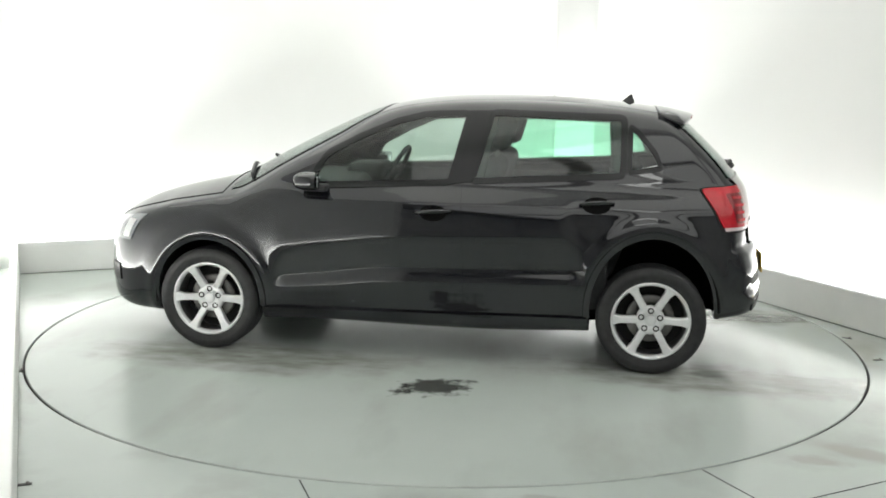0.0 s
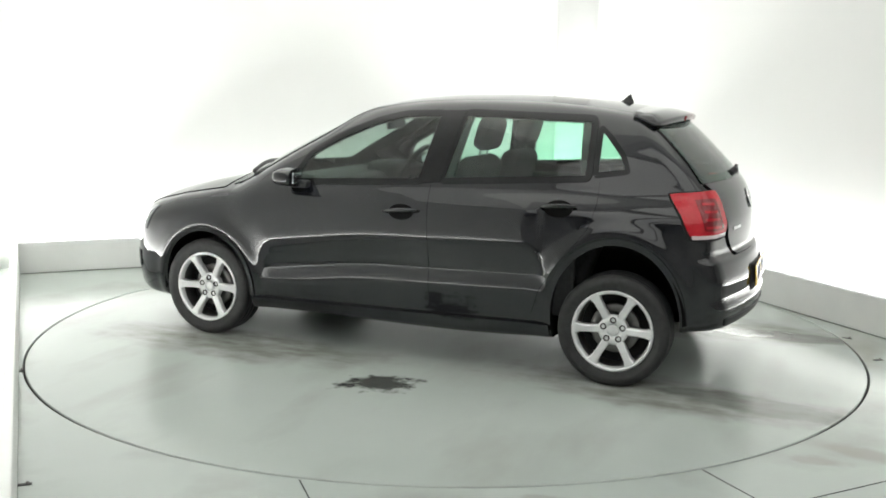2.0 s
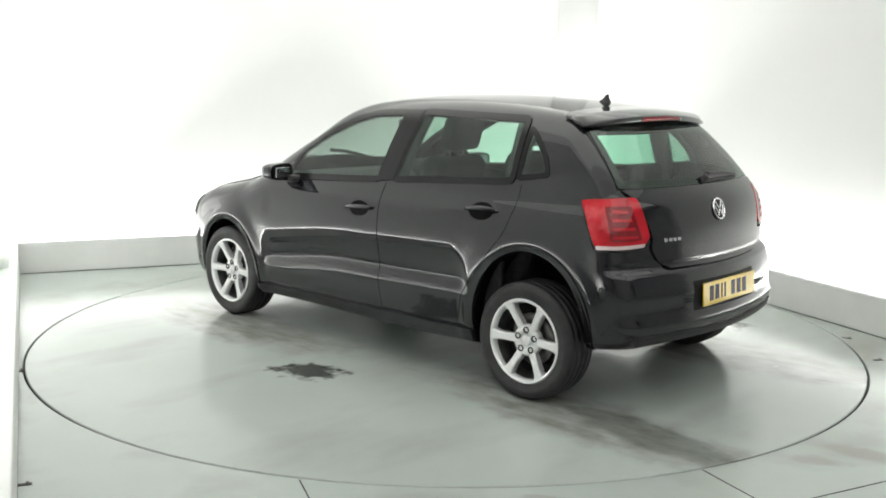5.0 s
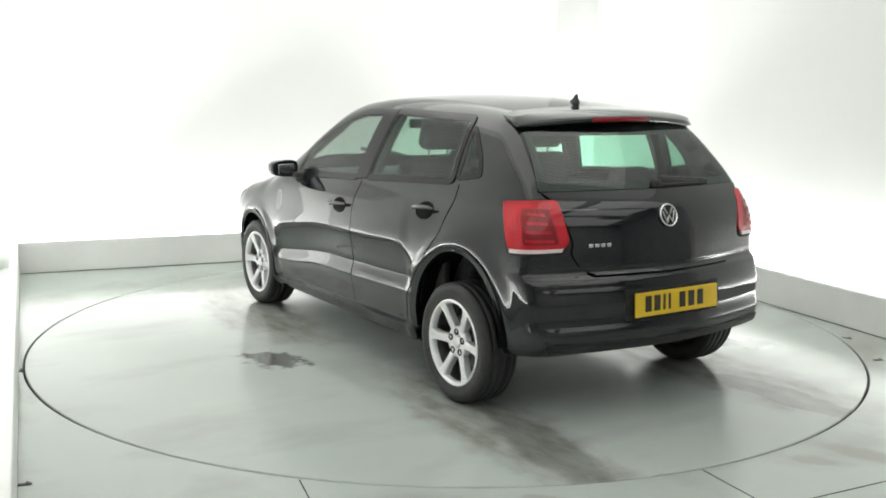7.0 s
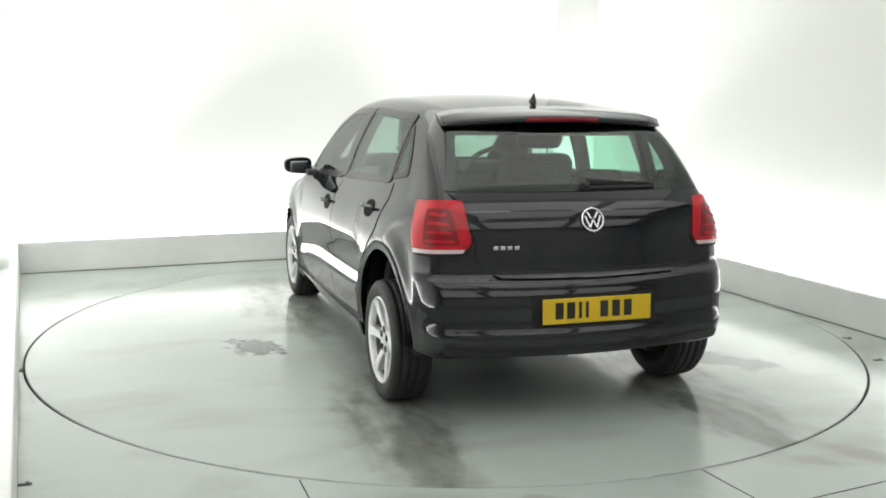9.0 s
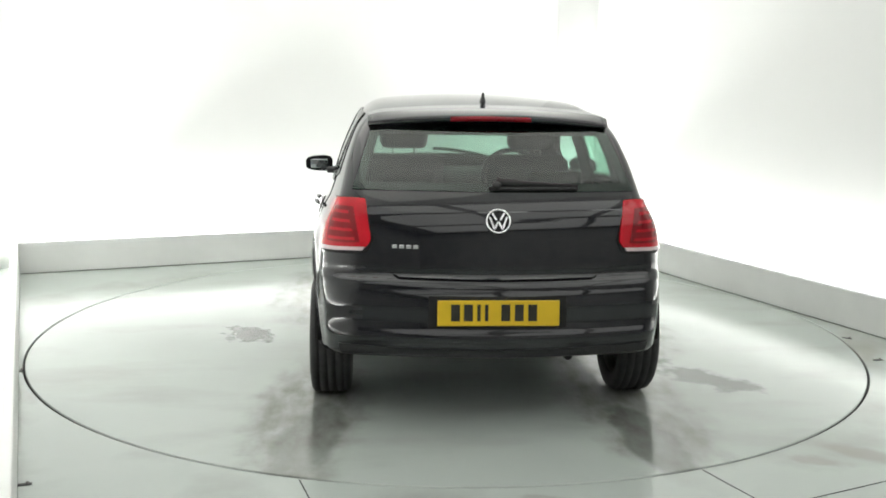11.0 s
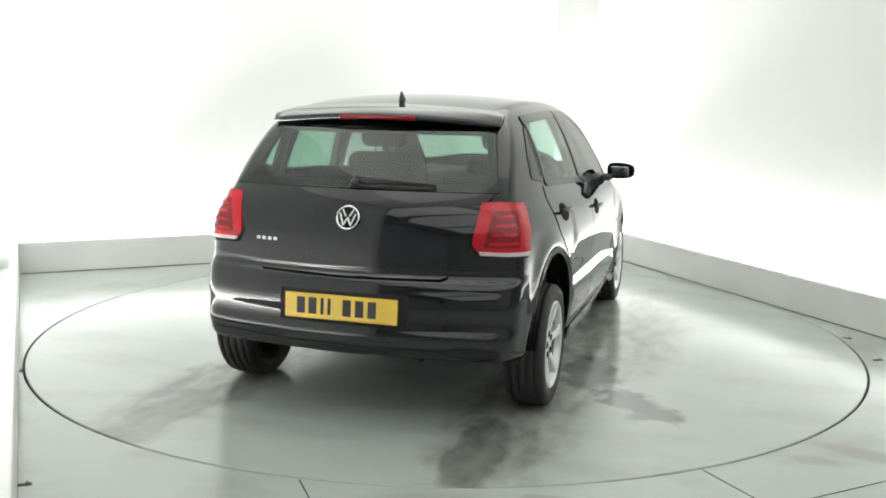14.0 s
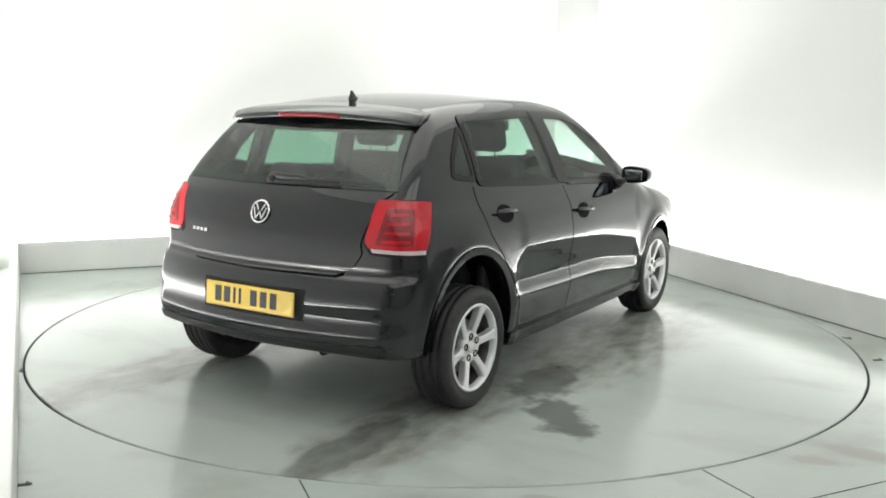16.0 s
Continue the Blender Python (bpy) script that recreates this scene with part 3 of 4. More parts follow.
    ribbon("window_seal", loop(REAR_WIN), 0.034, v, GLOSSTRIM, car, 0.006, 0.02, "black window surround")
    ribbon("window_seal", loop(QUARTER, 80), 0.026, v, GLOSSTRIM, car, 0.0035, 0.015, "black window surround")
    sheet("centre_pillar", coons([(-0.145, 0.964), (-0.255, 0.975)], [(-0.222, 1.348), (-0.345, 1.350)], [(-0.145, 0.964), (-0.222, 1.348)],
          [(-0.255, 0.975), (-0.345, 1.350)], 8, 24), v, GLOSSTRIM, car, 0.008, 0.02)
    for x0, x1, x2, x3 in ((-0.16, -0.31, -0.23, -0.38), (-1.02, -1.10, -0.99, -1.10)):
        sheet("pillar_trim", coons([(x0, 0.95), (x1, 0.97)], [(x2, 1.34), (x3, 1.34)], [(x0, 0.95), (x2, 1.34)], [(x1, 0.97), (x3, 1.34)], 6, 16), v, CABIN, car, -0.012, 0.03)
    # wheel arch lips
    for c, a, bb, d0, d1 in (((AXLE, 0.29), 0.326, 0.343, -12, 186), ((-AXLE, 0.33), 0.343, 0.400, -8, 188)):
        ribbon("wheel_arch", oval(c, a, bb, d0, d1, 60), 0.032, v, PAINT, car, 0.007, 0.035)
        b = bmesh.new()
        lathe(b, [(1.05, -0.36), (1.05, -0.02), (1.0, 0.0), (1.0, -0.02), (1.0, -0.35), (0.0001, -0.35)], 40)
        bmesh.ops.transform(b, matrix=Matrix.Diagonal((a, 1, bb, 1)), verts=b.verts)
        bmesh.ops.transform(b, matrix=Matrix.Translation((c[0], sign * 0.795, c[1])) @ Matrix.Diagonal((1, sign, 1, 1)), verts=b.verts)
        geo = [f for f in b.faces if min(w.co.z for w in f.verts) < (0.32 if f.calc_center_median().x < -AXLE else 0.20)]
        bmesh.ops.delete(b, geom=geo, context="FACES")
        part("arch_liner", b, RECESS, car)
    # tail lamp wrapped round the corner
    def corner(flat):
        f = flat.reshape(-1, 2)
        r2 = math.sqrt(0.5)
        o = np.stack([f[:, 0] * r2 - 1.9 * r2, sign * (f[:, 0] * r2 + 1.9 * r2), f[:, 1]], -1)
        o = o + np.array([-0.35 * r2, sign * 0.35 * r2, 0])
        return drop_on(o, (r2, -sign * r2, 0), 1.3)

    def wrapped(name, g, mat, parent, off, thick, label="", bow=0.0):
        if bow:
            vv, uu = np.meshgrid(np.linspace(-1, 1, g.shape[0]), np.linspace(-1, 1, g.shape[1]), indexing="ij")
            su, sv = 1 - np.sqrt(1 - bow * vv ** 4 / 2), 1 - np.sqrt(1 - bow * uu ** 4 / 2)
            g = g - (uu * su)[..., None] * (g[:, -1:] - g[:, :1]) / 2 - (vv * sv)[..., None] * (g[-1:] - g[:1]) / 2
        p = corner(g)
        n = field_normal(p)
        return put(name, None, mat, parent, label, mesh=sheet_mesh(name, p, n, g.shape[0], g.shape[1], off, thick))

    lamp = wrapped("tail_light", coons([(-0.828, 0.777), (-0.583, 0.769)], [(-0.778, 0.988), (-0.536, 0.974)],
                   [(-0.828, 0.777), (-0.840, 0.805), (-0.832, 0.84), (-0.790, 0.965), (-0.778, 0.988)], [(-0.583, 0.769), (-0.536, 0.974)], 36, 26), RED, car, 0.012, 0.03,
                   "red rear lamp lens with a clear lower edge", 0.22)
    wrapped("clear_strip", coons([(-0.808, 0.767), (-0.594, 0.760)], [(-0.815, 0.783), (-0.592, 0.777)], [(-0.808, 0.767), (-0.815, 0.783)],
            [(-0.594, 0.760), (-0.592, 0.777)], 24, 4), CLEARLENS, lamp, 0.0135, 0.03, "clear lower lens edge")
    wrapped("lamp_panel", coons([(-0.800, 0.800), (-0.650, 0.798)], [(-0.745, 0.950), (-0.632, 0.946)], [(-0.800, 0.800), (-0.745, 0.950)],
            [(-0.650, 0.798), (-0.632, 0.946)], 18, 12), DARKRED, lamp, 0.0132, 0.004, "darker ribbed centre of the lens", 0.15)
    for k in range(4):
        z0 = 0.802 + k * 0.036
        w = (k + 0.5) / 4 * 0.06
        wrapped("lens_rib", coons([(-0.785 + w, z0 + 0.008), (-0.66, z0 + 0.008)], [(-0.78 + w, z0 + 0.020), (-0.66, z0 + 0.020)], [(-0.785 + w, z0 + 0.008), (-0.78 + w, z0 + 0.020)],
                [(-0.66, z0 + 0.008), (-0.66, z0 + 0.020)], 14, 4), RED, lamp, 0.0155, 0.004)
    wrapped("lamp_housing", coons([(-0.832, 0.752), (-0.575, 0.748)], [(-0.760, 0.994), (-0.528, 0.980)],
            [(-0.832, 0.752), (-0.850, 0.815), (-0.760, 0.994)], [(-0.575, 0.748), (-0.528, 0.980)], 24, 20), UNDER, lamp, 0.003, 0.01, "black lamp gasket", 0.22)
    # head lamp and fog lamp, wrapped round the front corner
    def front_corner(g):
        f = g.reshape(-1, 2)
        o = np.stack([2.0 + f[:, 0] * 0.6 + 0.5, sign * (1.2 - f[:, 0] * 0.8), f[:, 1]], -1)
        d = np.array([-0.8, -0.6 * sign, 0.0])
        return drop_on(o, d, 2.0)

    def front_wrapped(name, g, mat, parent, off, thick, label=""):
        p = front_corner(g)
        n = field_normal(p)
        return put(name, None, mat, parent, label, mesh=sheet_mesh(name, p, n, g.shape[0], g.shape[1], off, thick))

    head = front_wrapped("headlight", coons([(-0.10, 0.585), (0.22, 0.575)], [(-0.16, 0.735), (0.20, 0.69)], [(-0.10, 0.585), (-0.16, 0.735)],
                         [(0.22, 0.575), (0.20, 0.69)], 24, 16), HEADLENS, car, 0.006, 0.02, "clear headlamp with chrome reflector")
    front_wrapped("indicator_lens", coons([(-0.09, 0.60), (-0.03, 0.60)], [(-0.12, 0.70), (-0.05, 0.70)], [(-0.09, 0.60), (-0.12, 0.70)],
                  [(-0.03, 0.60), (-0.05, 0.70)], 8, 8), CHROME, head, 0.010, 0.004)
    front_wrapped("fog_light", coons([(0.02, 0.335), (0.15, 0.335)], [(0.02, 0.43), (0.15, 0.43)], [(0.02, 0.335), (0.02, 0.43)],
                  [(0.15, 0.335), (0.15, 0.43)], 8, 8), GLOSSTRIM, car, 0.006, 0.02)
    # door mirror
    b = bmesh.new()
    bmesh.ops.create_uvsphere(b, u_segments=28, v_segments=18, radius=1)
    for w in b.verts:
        q = w.co
        q.x, q.y, q.z = (math.copysign(abs(q.x) ** 0.75, q.x), math.copysign(abs(q.y) ** 0.62, q.y), math.copysign(abs(q.z) ** 0.62, q.z))
        if q.x < -0.25:
            q.x = -0.25
        s = 1 - 0.20 * (q.y * 0.5 + 0.5)
        w.co = Vector((0.585 + q.x * 0.105 + 0.02 * (0.5 - q.y * 0.5), 0.885 + q.y * 0.088, 0.968 + q.z * 0.056 * s))
        w.co.y *= sign
    m = part("door_mirror", b, PAINT, car, "black door mirror housing")
    b = bmesh.new()
    box(b, -0.005, 0.005, -0.056, 0.056, -0.030, 0.030, 0.004, 3, Matrix.Diagonal((1, sign, 1, 1)) @ Matrix.Translation((0.561, 0.882, 0.966)) @ Matrix.Rotation(radians(6), 4, "Z"))
    part("mirror_glass", b, MIRROR, m)
    b = bmesh.new()
    box(b, 0.535, 0.665, 0.715, 0.835, 0.905, 0.945, 0.014, 3, Matrix.Diagonal((1, sign, 1, 1)))
    part("mirror_foot", b, TRIM, m)


def wheel(x, sign):
    w = new("wheel")
    w.parent = car
    w.location = (x, sign * TRACK, HUB)
    w.rotation_euler = (0, radians(0 if sign > 0 else 8), 0 if sign > 0 else math.pi)
    w["label"] = "silver six-spoke alloy wheel with a black tyre"
    b = bmesh.new()
    tread = []
    for y in (-0.060, -0.022, 0.016, 0.054):
        tread += [(0.291, y - 0.004), (0.284, y - 0.003), (0.284, y + 0.003), (0.291, y + 0.004)]
    lathe(b, [(0.200, -0.075), (0.212, -0.090), (0.245, -0.098), (0.274, -0.093), (0.287, -0.080), *tread,
              (0.287, 0.080), (0.274, 0.093), (0.247, 0.0985), (0.243, 0.0965), (0.224, 0.094), (0.210, 0.088), (0.202, 0.078)], 72)
    part("tyre", b, RUBBER, w, "black tyre with straight tread grooves")
    b = bmesh.new()
    lathe(b, [(0.206, 0.076), (0.211, 0.088), (0.206, 0.094), (0.198, 0.092), (0.191, 0.080), (0.189, 0.060)], 72)
    rim = part("rim", b, ALLOY, w, "silver alloy rim")
    b = bmesh.new()
    lathe(b, [(0.190, 0.062), (0.186, 0.04), (0.182, -0.06), (0.200, -0.078)], 48)
    part("barrel", b, STEEL, w, "dark inner barrel of the rim")
    for k in range(6):
        b = bmesh.new()
        sec = []
        for r, hw, y0, y1 in ((0.030, 0.024, 0.035, 0.064), (0.070, 0.021, 0.035, 0.068), (0.120, 0.0185, 0.038, 0.078), (0.165, 0.020, 0.045, 0.085), (0.186, 0.027, 0.050, 0.088), (0.196, 0.034, 0.055, 0.089)):
            sec.append([b.verts.new((r, y, s)) for y, s in ((y0, -hw), (y1 - 0.006, -hw), (y1, -hw + 0.007), (y1, hw - 0.007), (y1 - 0.006, hw), (y0, hw))])
        for p, q in zip(sec, sec[1:]):
            for i in range(6):
                b.faces.new((p[i], p[(i + 1) % 6], q[(i + 1) % 6], q[i]))
        bmesh.ops.transform(b, matrix=Matrix.Rotation(radians(60 * k), 4, "Y"), verts=b.verts)
        part("spoke", b, ALLOY, w, smooth=False)
    b = bmesh.new()
    lathe(b, [(0.078, 0.03), (0.078, 0.060), (0.070, 0.068), (0.036, 0.066), (0.032, 0.058), (0.0001, 0.058)], 40)
    part("hub", b, ALLOY, w)
    b = bmesh.new()
    lathe(b, [(0.027, 0.05), (0.027, 0.066), (0.023, 0.069), (0.0001, 0.070)], 28)
    part("centre_cap", b, ALLOY, w)
    for k in range(5):
        b = bmesh.new()
        a = radians(72 * k + 90)
        lathe(b, [(0.0165, 0.05), (0.0165, 0.0705), (0.0125, 0.0710), (0.009, 0.064), (0.0001, 0.064)], 12, Matrix.Translation((0.052 * math.cos(a), 0, 0.053 * math.sin(a))))
        part("wheel_bolt", b, RECESS, w)
    b = bmesh.new()
    lathe(b, [(0.06, 0.0), (0.06, 0.015), (0.125, 0.015), (0.128, 0.012), (0.128, -0.01)], 40)
    part("brake_disc", b, STEEL, w)
    b = bmesh.new()
    lathe(b, [(0.186, -0.03), (0.0001, -0.03)], 32)
    part("back_plate", b, UNDER, w)
    return w


for s in (1, -1):
    flank(s)
    for x in (AXLE, -AXLE):
        wheel(x, s)

# ---- windscreen, bonnet, rear window, tailgate, bumper ----
sheet("windscreen", coons([(1.16, -0.62), (1.16, 0.62)], [(0.32, -0.51), (0.32, 0.51)], [(1.16, -0.62), (0.32, -0.51)], [(1.16, 0.62), (0.32, 0.51)], 40, 30),
      "T", CLEAR, car, 0.005, 0.005)
ribbon("windscreen_seal", loop(SCREEN), 0.06, "T", GLOSSTRIM, car, 0.004, 0.02)
sheet("bonnet", coons([(2.0, -0.42), (2.03, 0), (2.0, 0.42)], [(1.20, -0.66), (1.24, 0), (1.20, 0.66)], [(2.0, -0.42), (1.7, -0.60), (1.20, -0.66)],
      [(2.0, 0.42), (1.7, 0.60), (1.20, 0.66)], 40, 30), "T", PAINT, car, 0.004, 0.015)
sheet("rear_window", coons([(0.625, 1.022), (-0.625, 1.022)], [(0.535, 1.300), (-0.535, 1.300)], [(0.625, 1.022), (0.535, 1.300)], [(-0.625, 1.022), (-0.535, 1.300)], 44, 26),
      "B", REARGLASS, car, 0.006, 0.006)
ribbon("rear_window_seal", loop(BACK_WIN), 0.040, "B", GLOSSTRIM, car, 0.004, 0.02)
tailgate = sheet("tailgate", coons([(0.42, 0.654), (0, 0.650), (-0.42, 0.654)], [(0.615, 1.016), (-0.615, 1.016)],
                 [(0.42, 0.654), (0.495, 0.70), (0.53, 0.755), (0.520, 0.80), (0.572, 0.97), (0.615, 1.016)],
                 [(-0.42, 0.654), (-0.495, 0.70), (-0.53, 0.755), (-0.520, 0.80), (-0.572, 0.97), (-0.615, 1.016)], 60, 40), "B", PAINT, car, 0.010, 0.03)
sheet("bumper_lip", coons([(0.67, 0.330), (0, 0.322), (-0.67, 0.330)], [(0.68, 0.366), (0, 0.358), (-0.68, 0.366)], [(0.67, 0.330), (0.68, 0.366)],
      [(-0.67, 0.330), (-0.68, 0.366)], 50, 6), "B", TRIM, car, 0.006, 0.02, "matt black lower bumper strip")
sheet("plate_recess", coons([(0.298, 0.448), (-0.298, 0.448)], [(0.298, 0.588), (-0.298, 0.588)], [(0.298, 0.448), (0.298, 0.588)], [(-0.298, 0.448), (-0.298, 0.588)], 20, 8),
      "B", UNDER, car, 0.002, 0.01)

# number plate with plain bars
TILT = Matrix.Translation((-1.872, 0, 0.520)) @ Matrix.Rotation(radians(4), 4, "Y")
b = bmesh.new()
box(b, -0.004, 0.004, -0.262, 0.262, -0.0555, 0.0555, 0.003, 2, TILT)
plate = part("number_plate", b, YELLOW, car, "yellow number plate with dark bars", smooth=False)
for y in (0.185, 0.130, 0.085, 0.052, -0.030, -0.088, -0.146):
    b = bmesh.new()
    w = 0.007 if abs(y - 0.085) < 0.001 or abs(y - 0.052) < 0.001 else 0.019
    box(b, -0.0055, -0.003, y - w, y + w, -0.034, 0.038, 0, 2, TILT)
    part("bar", b, INK, plate, smooth=False)

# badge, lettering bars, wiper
def on_back(y, z, off):
    p = lay(np.array([[y, z]]), "B")
    n = field_normal(p)[0]
    return Vector(p[0]) + Vector(n) * off, Vector(n)


c, nrm = on_back(0, 0.902, 0.011)
face = Matrix.Translation(c) @ nrm.to_track_quat("Y", "Z").to_matrix().to_4x4()
b = bmesh.new()
lathe(b, [(0.045, 0), (0.055, 0.0), (0.056, 0.006), (0.052, 0.010), (0.047, 0.008), (0.045, 0.004)], 40, face, True)
badge = part("badge", b, CHROME, tailgate, "round chrome badge")
b = bmesh.new()
lathe(b, [(0.046, 0.001), (0.046, 0.003), (0.0001, 0.004)], 32, face)
part("badge_disc", b, UNDER, tailgate)
for x0, x1, z0, z1 in ((-0.026, -0.008, 0.035, 0.004), (0.026, 0.008, 0.035, 0.004), (-0.037, -0.017, 0.018, -0.036), (0.037, 0.017, 0.018, -0.036), (0, -0.017, 0.0, -0.036), (0, 0.017, 0.0, -0.036)):
    b = bmesh.new()
    d = Vector((x1 - x0, 0, z1 - z0))
    m = face @ Matrix.Translation(((x0 + x1) / 2, 0.006, (z0 + z1) / 2)) @ Matrix.Rotation(math.atan2(d.x, d.z), 4, "Y")
    box(b, -0.0045, 0.0045, -0.003, 0.003, -d.length / 2, d.length / 2, 0.001, 1, m)
    part("badge_bar", b, CHROME, tailgate, smooth=False)
for k, y in enumerate((0.440, 0.410, 0.380, 0.350)):
    c, nrm = on_back(y, 0.790, 0.013)
    b = bmesh.new()
    box(b, -0.011, 0.011, -0.002, 0.002, -0.008, 0.008, 0.002, 2, Matrix.Translation(c) @ nrm.to_track_quat("Y", "Z").to_matrix().to_4x4())
    part("lettering_bar", b, CHROME, tailgate, "chrome lettering as a plain bar", smooth=False)
c0, n0 = on_back(0.0, 1.040, 0.02)
b = bmesh.new()
lathe(b, [(0.020, -0.02), (0.020, 0.008), (0.014, 0.014), (0.0001, 0.015)], 20, Matrix.Translation(c0) @ n0.to_track_quat("Y", "Z").to_matrix().to_4x4())
wiper = part("rear_wiper", b, TRIM, car, "black rear wiper parked on the glass")
b = bmesh.new()
pts = [on_back(-0.36 * k / 10, 1.048 - 0.010 * k / 10, 0.028 - 0.010 * k / 10) for k in range(11)]
rings = []
for k, (c, nrm) in enumerate(pts):
    h = 0.016 - 0.011 * k / 10
    rings.append([b.verts.new(c + Vector((0, 0, s * h)) + nrm * t) for s, t in ((-1, -0.006), (-1, 0.004), (0, 0.010), (1, 0.004), (1, -0.006))])
for p, q in zip(rings, rings[1:]):
    for i in range(5):
        b.faces.new((p[i], p[(i + 1) % 5], q[(i + 1) % 5], q[i]))
b.faces.new(rings[0])
b.faces.new(rings[-1][::-1])
part("wiper_arm", b, TRIM, wiper)
b = bmesh.new()
pts = [on_back(0.03 - 0.39 * k / 12, 1.030, 0.012) for k in range(13)]
rings = []
for c, nrm in pts:
    rings.append([b.verts.new(c + Vector((0, 0, s * 0.007)) + nrm * t) for s, t in ((-1, -0.006), (-1, 0.006), (1, 0.006), (1, -0.006))])
for p, q in zip(rings, rings[1:]):
    for i in range(4):
        b.faces.new((p[i], p[(i + 1) % 4], q[(i + 1) % 4], q[i]))
b.faces.new(rings[0])
b.faces.new(rings[-1][::-1])
part("wiper_blade", b, RUBBER, wiper)

# roof spoiler with the third brake light
b = bmesh.new()
rings = []
for y in np.linspace(-0.56, 0.56, 33):
    q = (y / 0.56) ** 2
    e = 1 - max(0, abs(y) - 0.50) / 0.06 * 0.55
    xr = -1.455 + 0.085 * q
    zr = 1.352 - 0.034 * q - 0.012 * (1 - e)
    zf = float(ROOF(-1.24)) - 0.034 * (y / 0.6) ** 2 + 0.004 - 0.02 * (1 - e)
    rings.append([b.verts.new(v) for v in ((-1.24, y, zf), (-1.34, y, (zf + zr) / 2 + 0.006), (xr + 0.01, y, zr + 0.001), (xr, y, zr - 0.006), (xr + 0.004, y, zr - 0.030 * e), (xr + 0.03, y, zr - 0.038 * e), (-1.30, y, zf - 0.06))])
for p, q in zip(rings, rings[1:]):
    for i in range(7):
        b.faces.new((p[i], p[(i + 1) % 7], q[(i + 1) % 7], q[i]))
b.faces.new(rings[0])
b.faces.new(rings[-1][::-1])
spoiler = part("roof_spoiler", b, PAINT, car)
b = bmesh.new()
rings = []
for y in np.linspace(-0.185, 0.185, 15):
    q = (y / 0.56) ** 2
    xr, zr = -1.458 + 0.085 * q, 1.352 - 0.034 * q
    rings.append([b.verts.new(v) for v in ((xr + 0.02, y, zr - 0.004), (xr, y, zr - 0.007), (xr + 0.003, y, zr - 0.028), (xr + 0.02, y, zr - 0.028))])
for p, q in zip(rings, rings[1:]):
    for i in range(4):
        b.faces.new((p[i], p[(i + 1) % 4], q[(i + 1) % 4], q[i]))
b.faces.new(rings[0])
b.faces.new(rings[-1][::-1])
part("brake_light", b, DARKRED, spoiler, "dark red high brake light")

# aerial, exhaust
b = bmesh.new()
zb = float(ROOF(-1.09)) - 0.004
rings = []
for k, (dz, l, w) in enumerate(((0, 0.040, 0.017), (0.012, 0.034, 0.013), (0.026, 0.020, 0.008), (0.042, 0.010, 0.006), (0.047, 0.005, 0.003))):
    rings.append([b.verts.new((-1.085 - 0.022 * k / 4 + l * math.cos(a), w * math.sin(a), zb + dz)) for a in np.linspace(0, 2 * math.pi, 16, endpoint=False)])
for p, q in zip(rings, rings[1:]):
    for i in range(16):
        b.faces.new((p[i], p[(i + 1) % 16], q[(i + 1) % 16], q[i]))
b.faces.new(rings[-1])
part("aerial", b, TRIM, car)
b = bmesh.new()
lathe(b, [(0.018, -0.2), (0.021, -0.2), (0.021, 0.0), (0.018, 0.0)], 24, Matrix.Translation((-1.76, -0.33, 0.300)) @ Matrix.Rotation(radians(90), 4, "Z"), True)
part("exhaust_pipe", b, TRIM, car)
b = bmesh.new()
box(b, -1.35, 1.70, -0.46, 0.46, 0.185, 0.32, 0.03, 2)
part("underbody", b, UNDER, car)

# ---- cabin ----
def soft_box(name, x0, x1, y0, y1, z0, z1, bev, mat, parent, m=None, label=""):
    b = bmesh.new()
    box(b, x0, x1, y0, y1, z0, z1, bev, 4, m)
    return part(name, b, mat, parent, label)


def front_seat(y):
    s = soft_box("front_seat", -0.18, 0.34, y - 0.24, y + 0.24, 0.34, 0.52, 0.06, FABRIC, car, None, "dark grey fabric seat")
    m = Matrix.Translation((-0.16, y, 0.48)) @ Matrix.Rotation(radians(-17), 4, "Y")
    soft_box("seat_back", -0.07, 0.06, -0.23, 0.23, -0.06, 0.645, 0.06, FABRIC, s, m)
    soft_box("head_rest", -0.055, 0.045, -0.135, 0.135, 0.685, 0.875, 0.045, FABRIC, s, m)
    for dy in (-0.06, 0.06):
        b = bmesh.new()
        lathe(b, [(0.006, -0.1), (0.006, 0.1)], 10, m @ Matrix.Translation((0, dy, 0.63)) @ Matrix.Rotation(radians(90), 4, "X"))
        part("rest_post", b, STEEL, s)


front_seat(0.36)
front_seat(-0.36)
bench = soft_box("rear_bench", -0.95, -0.42, -0.62, 0.62, 0.36, 0.54, 0.06, FABRIC, car, None, "dark grey fabric rear bench")
m = Matrix.Translation((-0.95, 0, 0.50)) @ Matrix.Rotation(radians(-20), 4, "Y")
soft_box("bench_back", -0.08, 0.06, -0.62, 0.62, -0.04, 0.50, 0.05, FABRIC, bench, m)
for y in (-0.36, 0.36):
    soft_box("head_rest", -0.045, 0.045, y - 0.13, y + 0.13, 0.48, 0.60, 0.035, FABRIC, bench, m)
soft_box("parcel_shelf", -1.52, -1.12, -0.58, 0.58, 0.93, 0.96, 0.01, CABIN, car)
dash = soft_box("dashboard", 0.52, 1.02, -0.66, 0.66, 0.64, 0.93, 0.08, CABIN, car, None, "dark plastic dashboard")
soft_box("instrument_hood", 0.44, 0.70, -0.52, -0.20, 0.86, 0.99, 0.05, CABIN, dash)
b = bmesh.new()
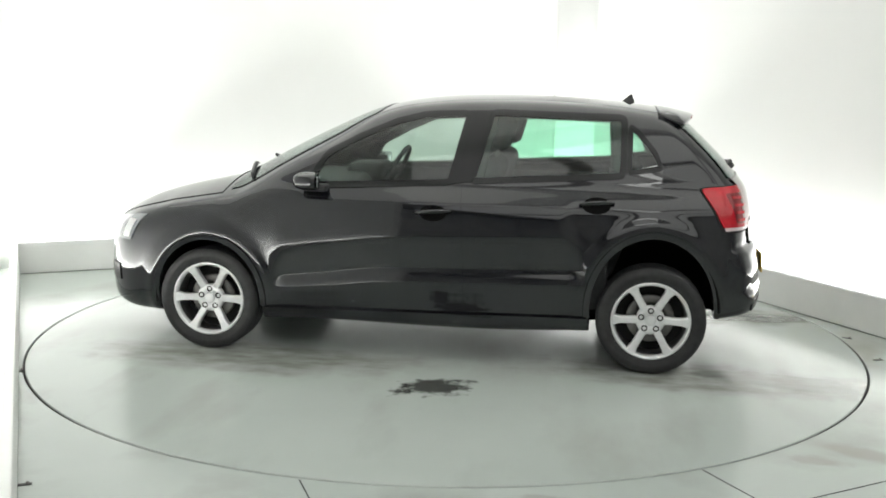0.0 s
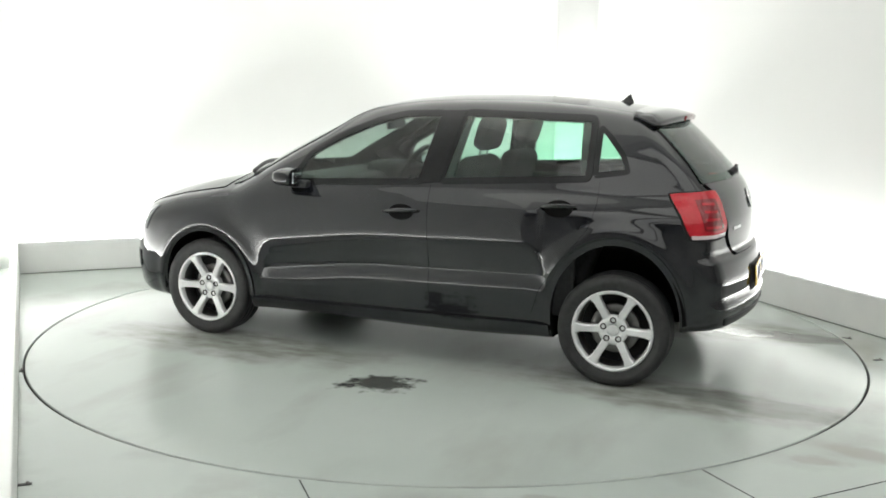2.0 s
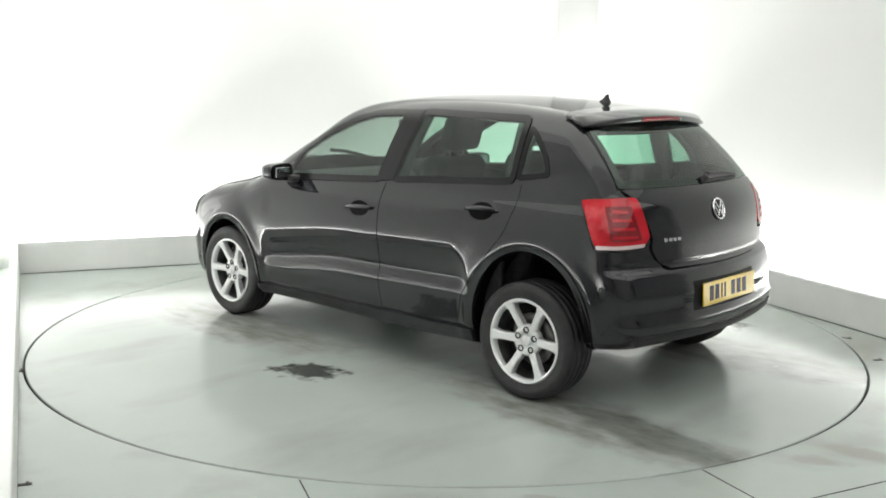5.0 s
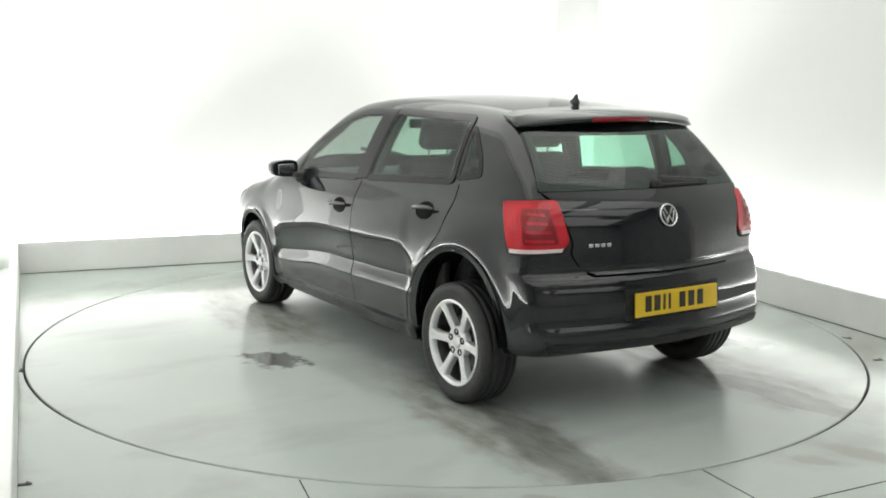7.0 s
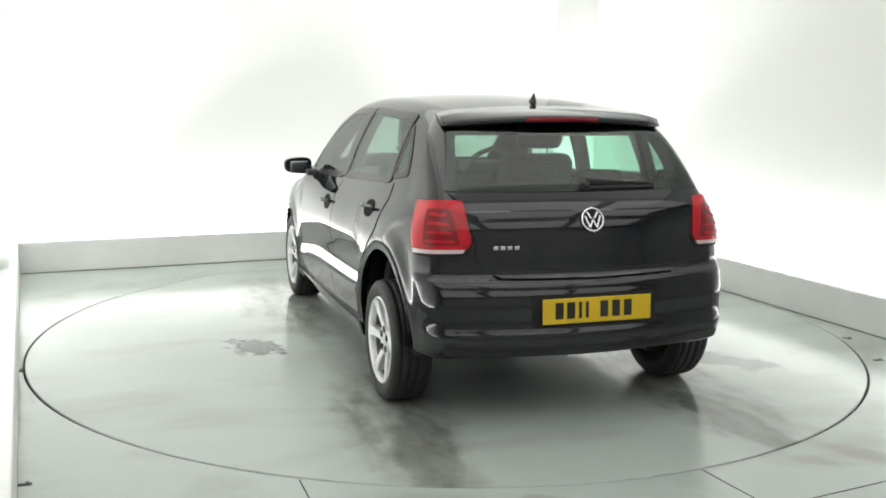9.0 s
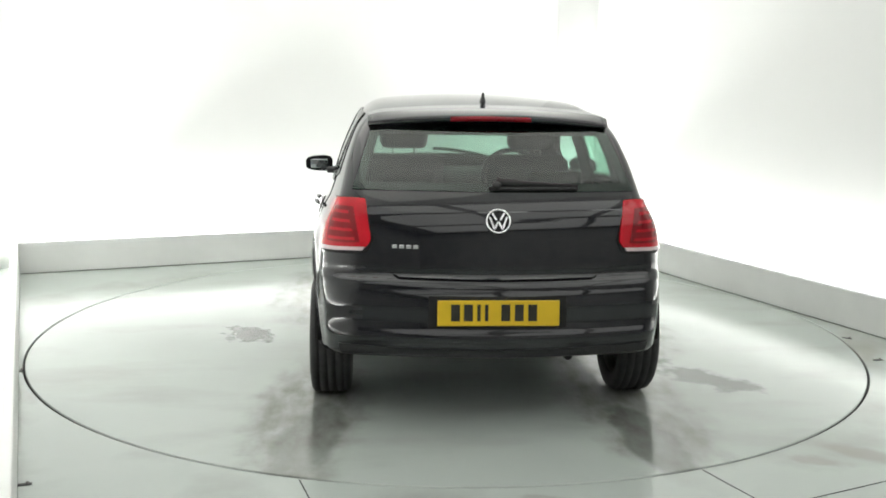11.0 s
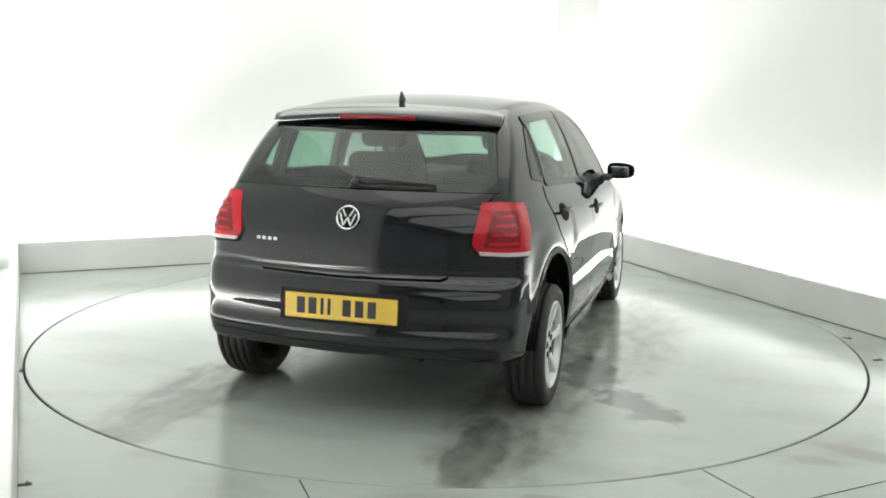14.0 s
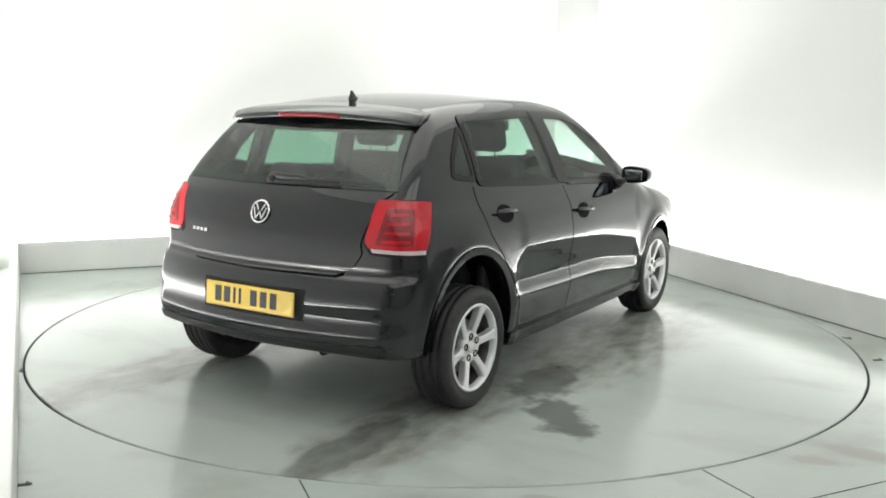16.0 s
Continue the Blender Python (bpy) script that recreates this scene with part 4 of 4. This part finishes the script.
m = Matrix.Translation((0.40, -0.36, 0.93)) @ Matrix.Rotation(radians(-28), 4, "Y") @ Matrix.Rotation(radians(90), 4, "Z")
lathe(b, [(0.175 + 0.016 * math.cos(a), 0.016 * math.sin(a)) for a in np.linspace(0, 2 * math.pi, 10, endpoint=False)], 40, m, True)
steer = part("steering_wheel", b, CABIN, car, "black steering wheel")
b = bmesh.new()
box(b, -0.17, 0.17, -0.012, 0.012, -0.035, 0.035, 0.012, 2, m)
box(b, -0.03, 0.03, -0.01, 0.01, -0.17, 0.0, 0.008, 2, m)
part("steering_spokes", b, CABIN, steer)
soft_box("rear_view_mirror", 0.36, 0.385, -0.12, 0.12, 1.215, 1.275, 0.012, CABIN, car)
for s in (1, -1):
    soft_box("door_card", -1.0, 0.85, s * 0.70 - 0.02, s * 0.70 + 0.02, 0.30, 0.93, 0.015, CABIN, car)


def screen_wiper(x0, y0, x1, y1):
    p = lay(along([(x0, y0), (x1, y1)], 12), "T")
    n = field_normal(p)
    b = bmesh.new()
    rings = []
    for k in range(12):
        c, nn = Vector(p[k] + n[k] * (0.030 - 0.012 * k / 11)), Vector(n[k])
        side = nn.cross(Vector(p[11] - p[0])).normalized() * (0.014 - 0.007 * k / 11)
        rings.append([b.verts.new(c + side * s + nn * t) for s, t in ((-1, -0.012), (-1, 0.004), (0, 0.012), (1, 0.004), (1, -0.012))])
    for r, g in zip(rings, rings[1:]):
        for i in range(5):
            b.faces.new((r[i], r[(i + 1) % 5], g[(i + 1) % 5], g[i]))
    b.faces.new(rings[0])
    b.faces.new(rings[-1][::-1])
    part("screen_wiper", b, TRIM, car, "black windscreen wiper")


screen_wiper(1.19, -0.45, 1.06, 0.10)
screen_wiper(1.19, 0.08, 1.05, 0.56)

# the body shell and all that is fixed to it sit a little up on the springs
for ob in car.children:
    if not ob.name.startswith("wheel") or ob.type == "MESH":
        ob.matrix_basis = Matrix.Translation((0, 0, 0.012)) @ Matrix.Diagonal((1, 1.015, 1.008, 1))


def motions():
    turn = ((0, 171.35), (1, 164.75), (2, 158.0), (3, 151.1), (4, 144.07), (6.5, 126.75), (9, 109.0), (11.5, 91.2), (14, 73.25), (16, 58.65))
    rows_t, rows_c = [], []
    for t, a in turn:
        m = pose(0, 0, 0, 0, 0, a)
        rows_t.append((t, m))
        rows_c.append((t, m @ pose(0.0221, -0.0769, 0)))
    walk(table, rows_t)
    walk(car, rows_c)


motions()
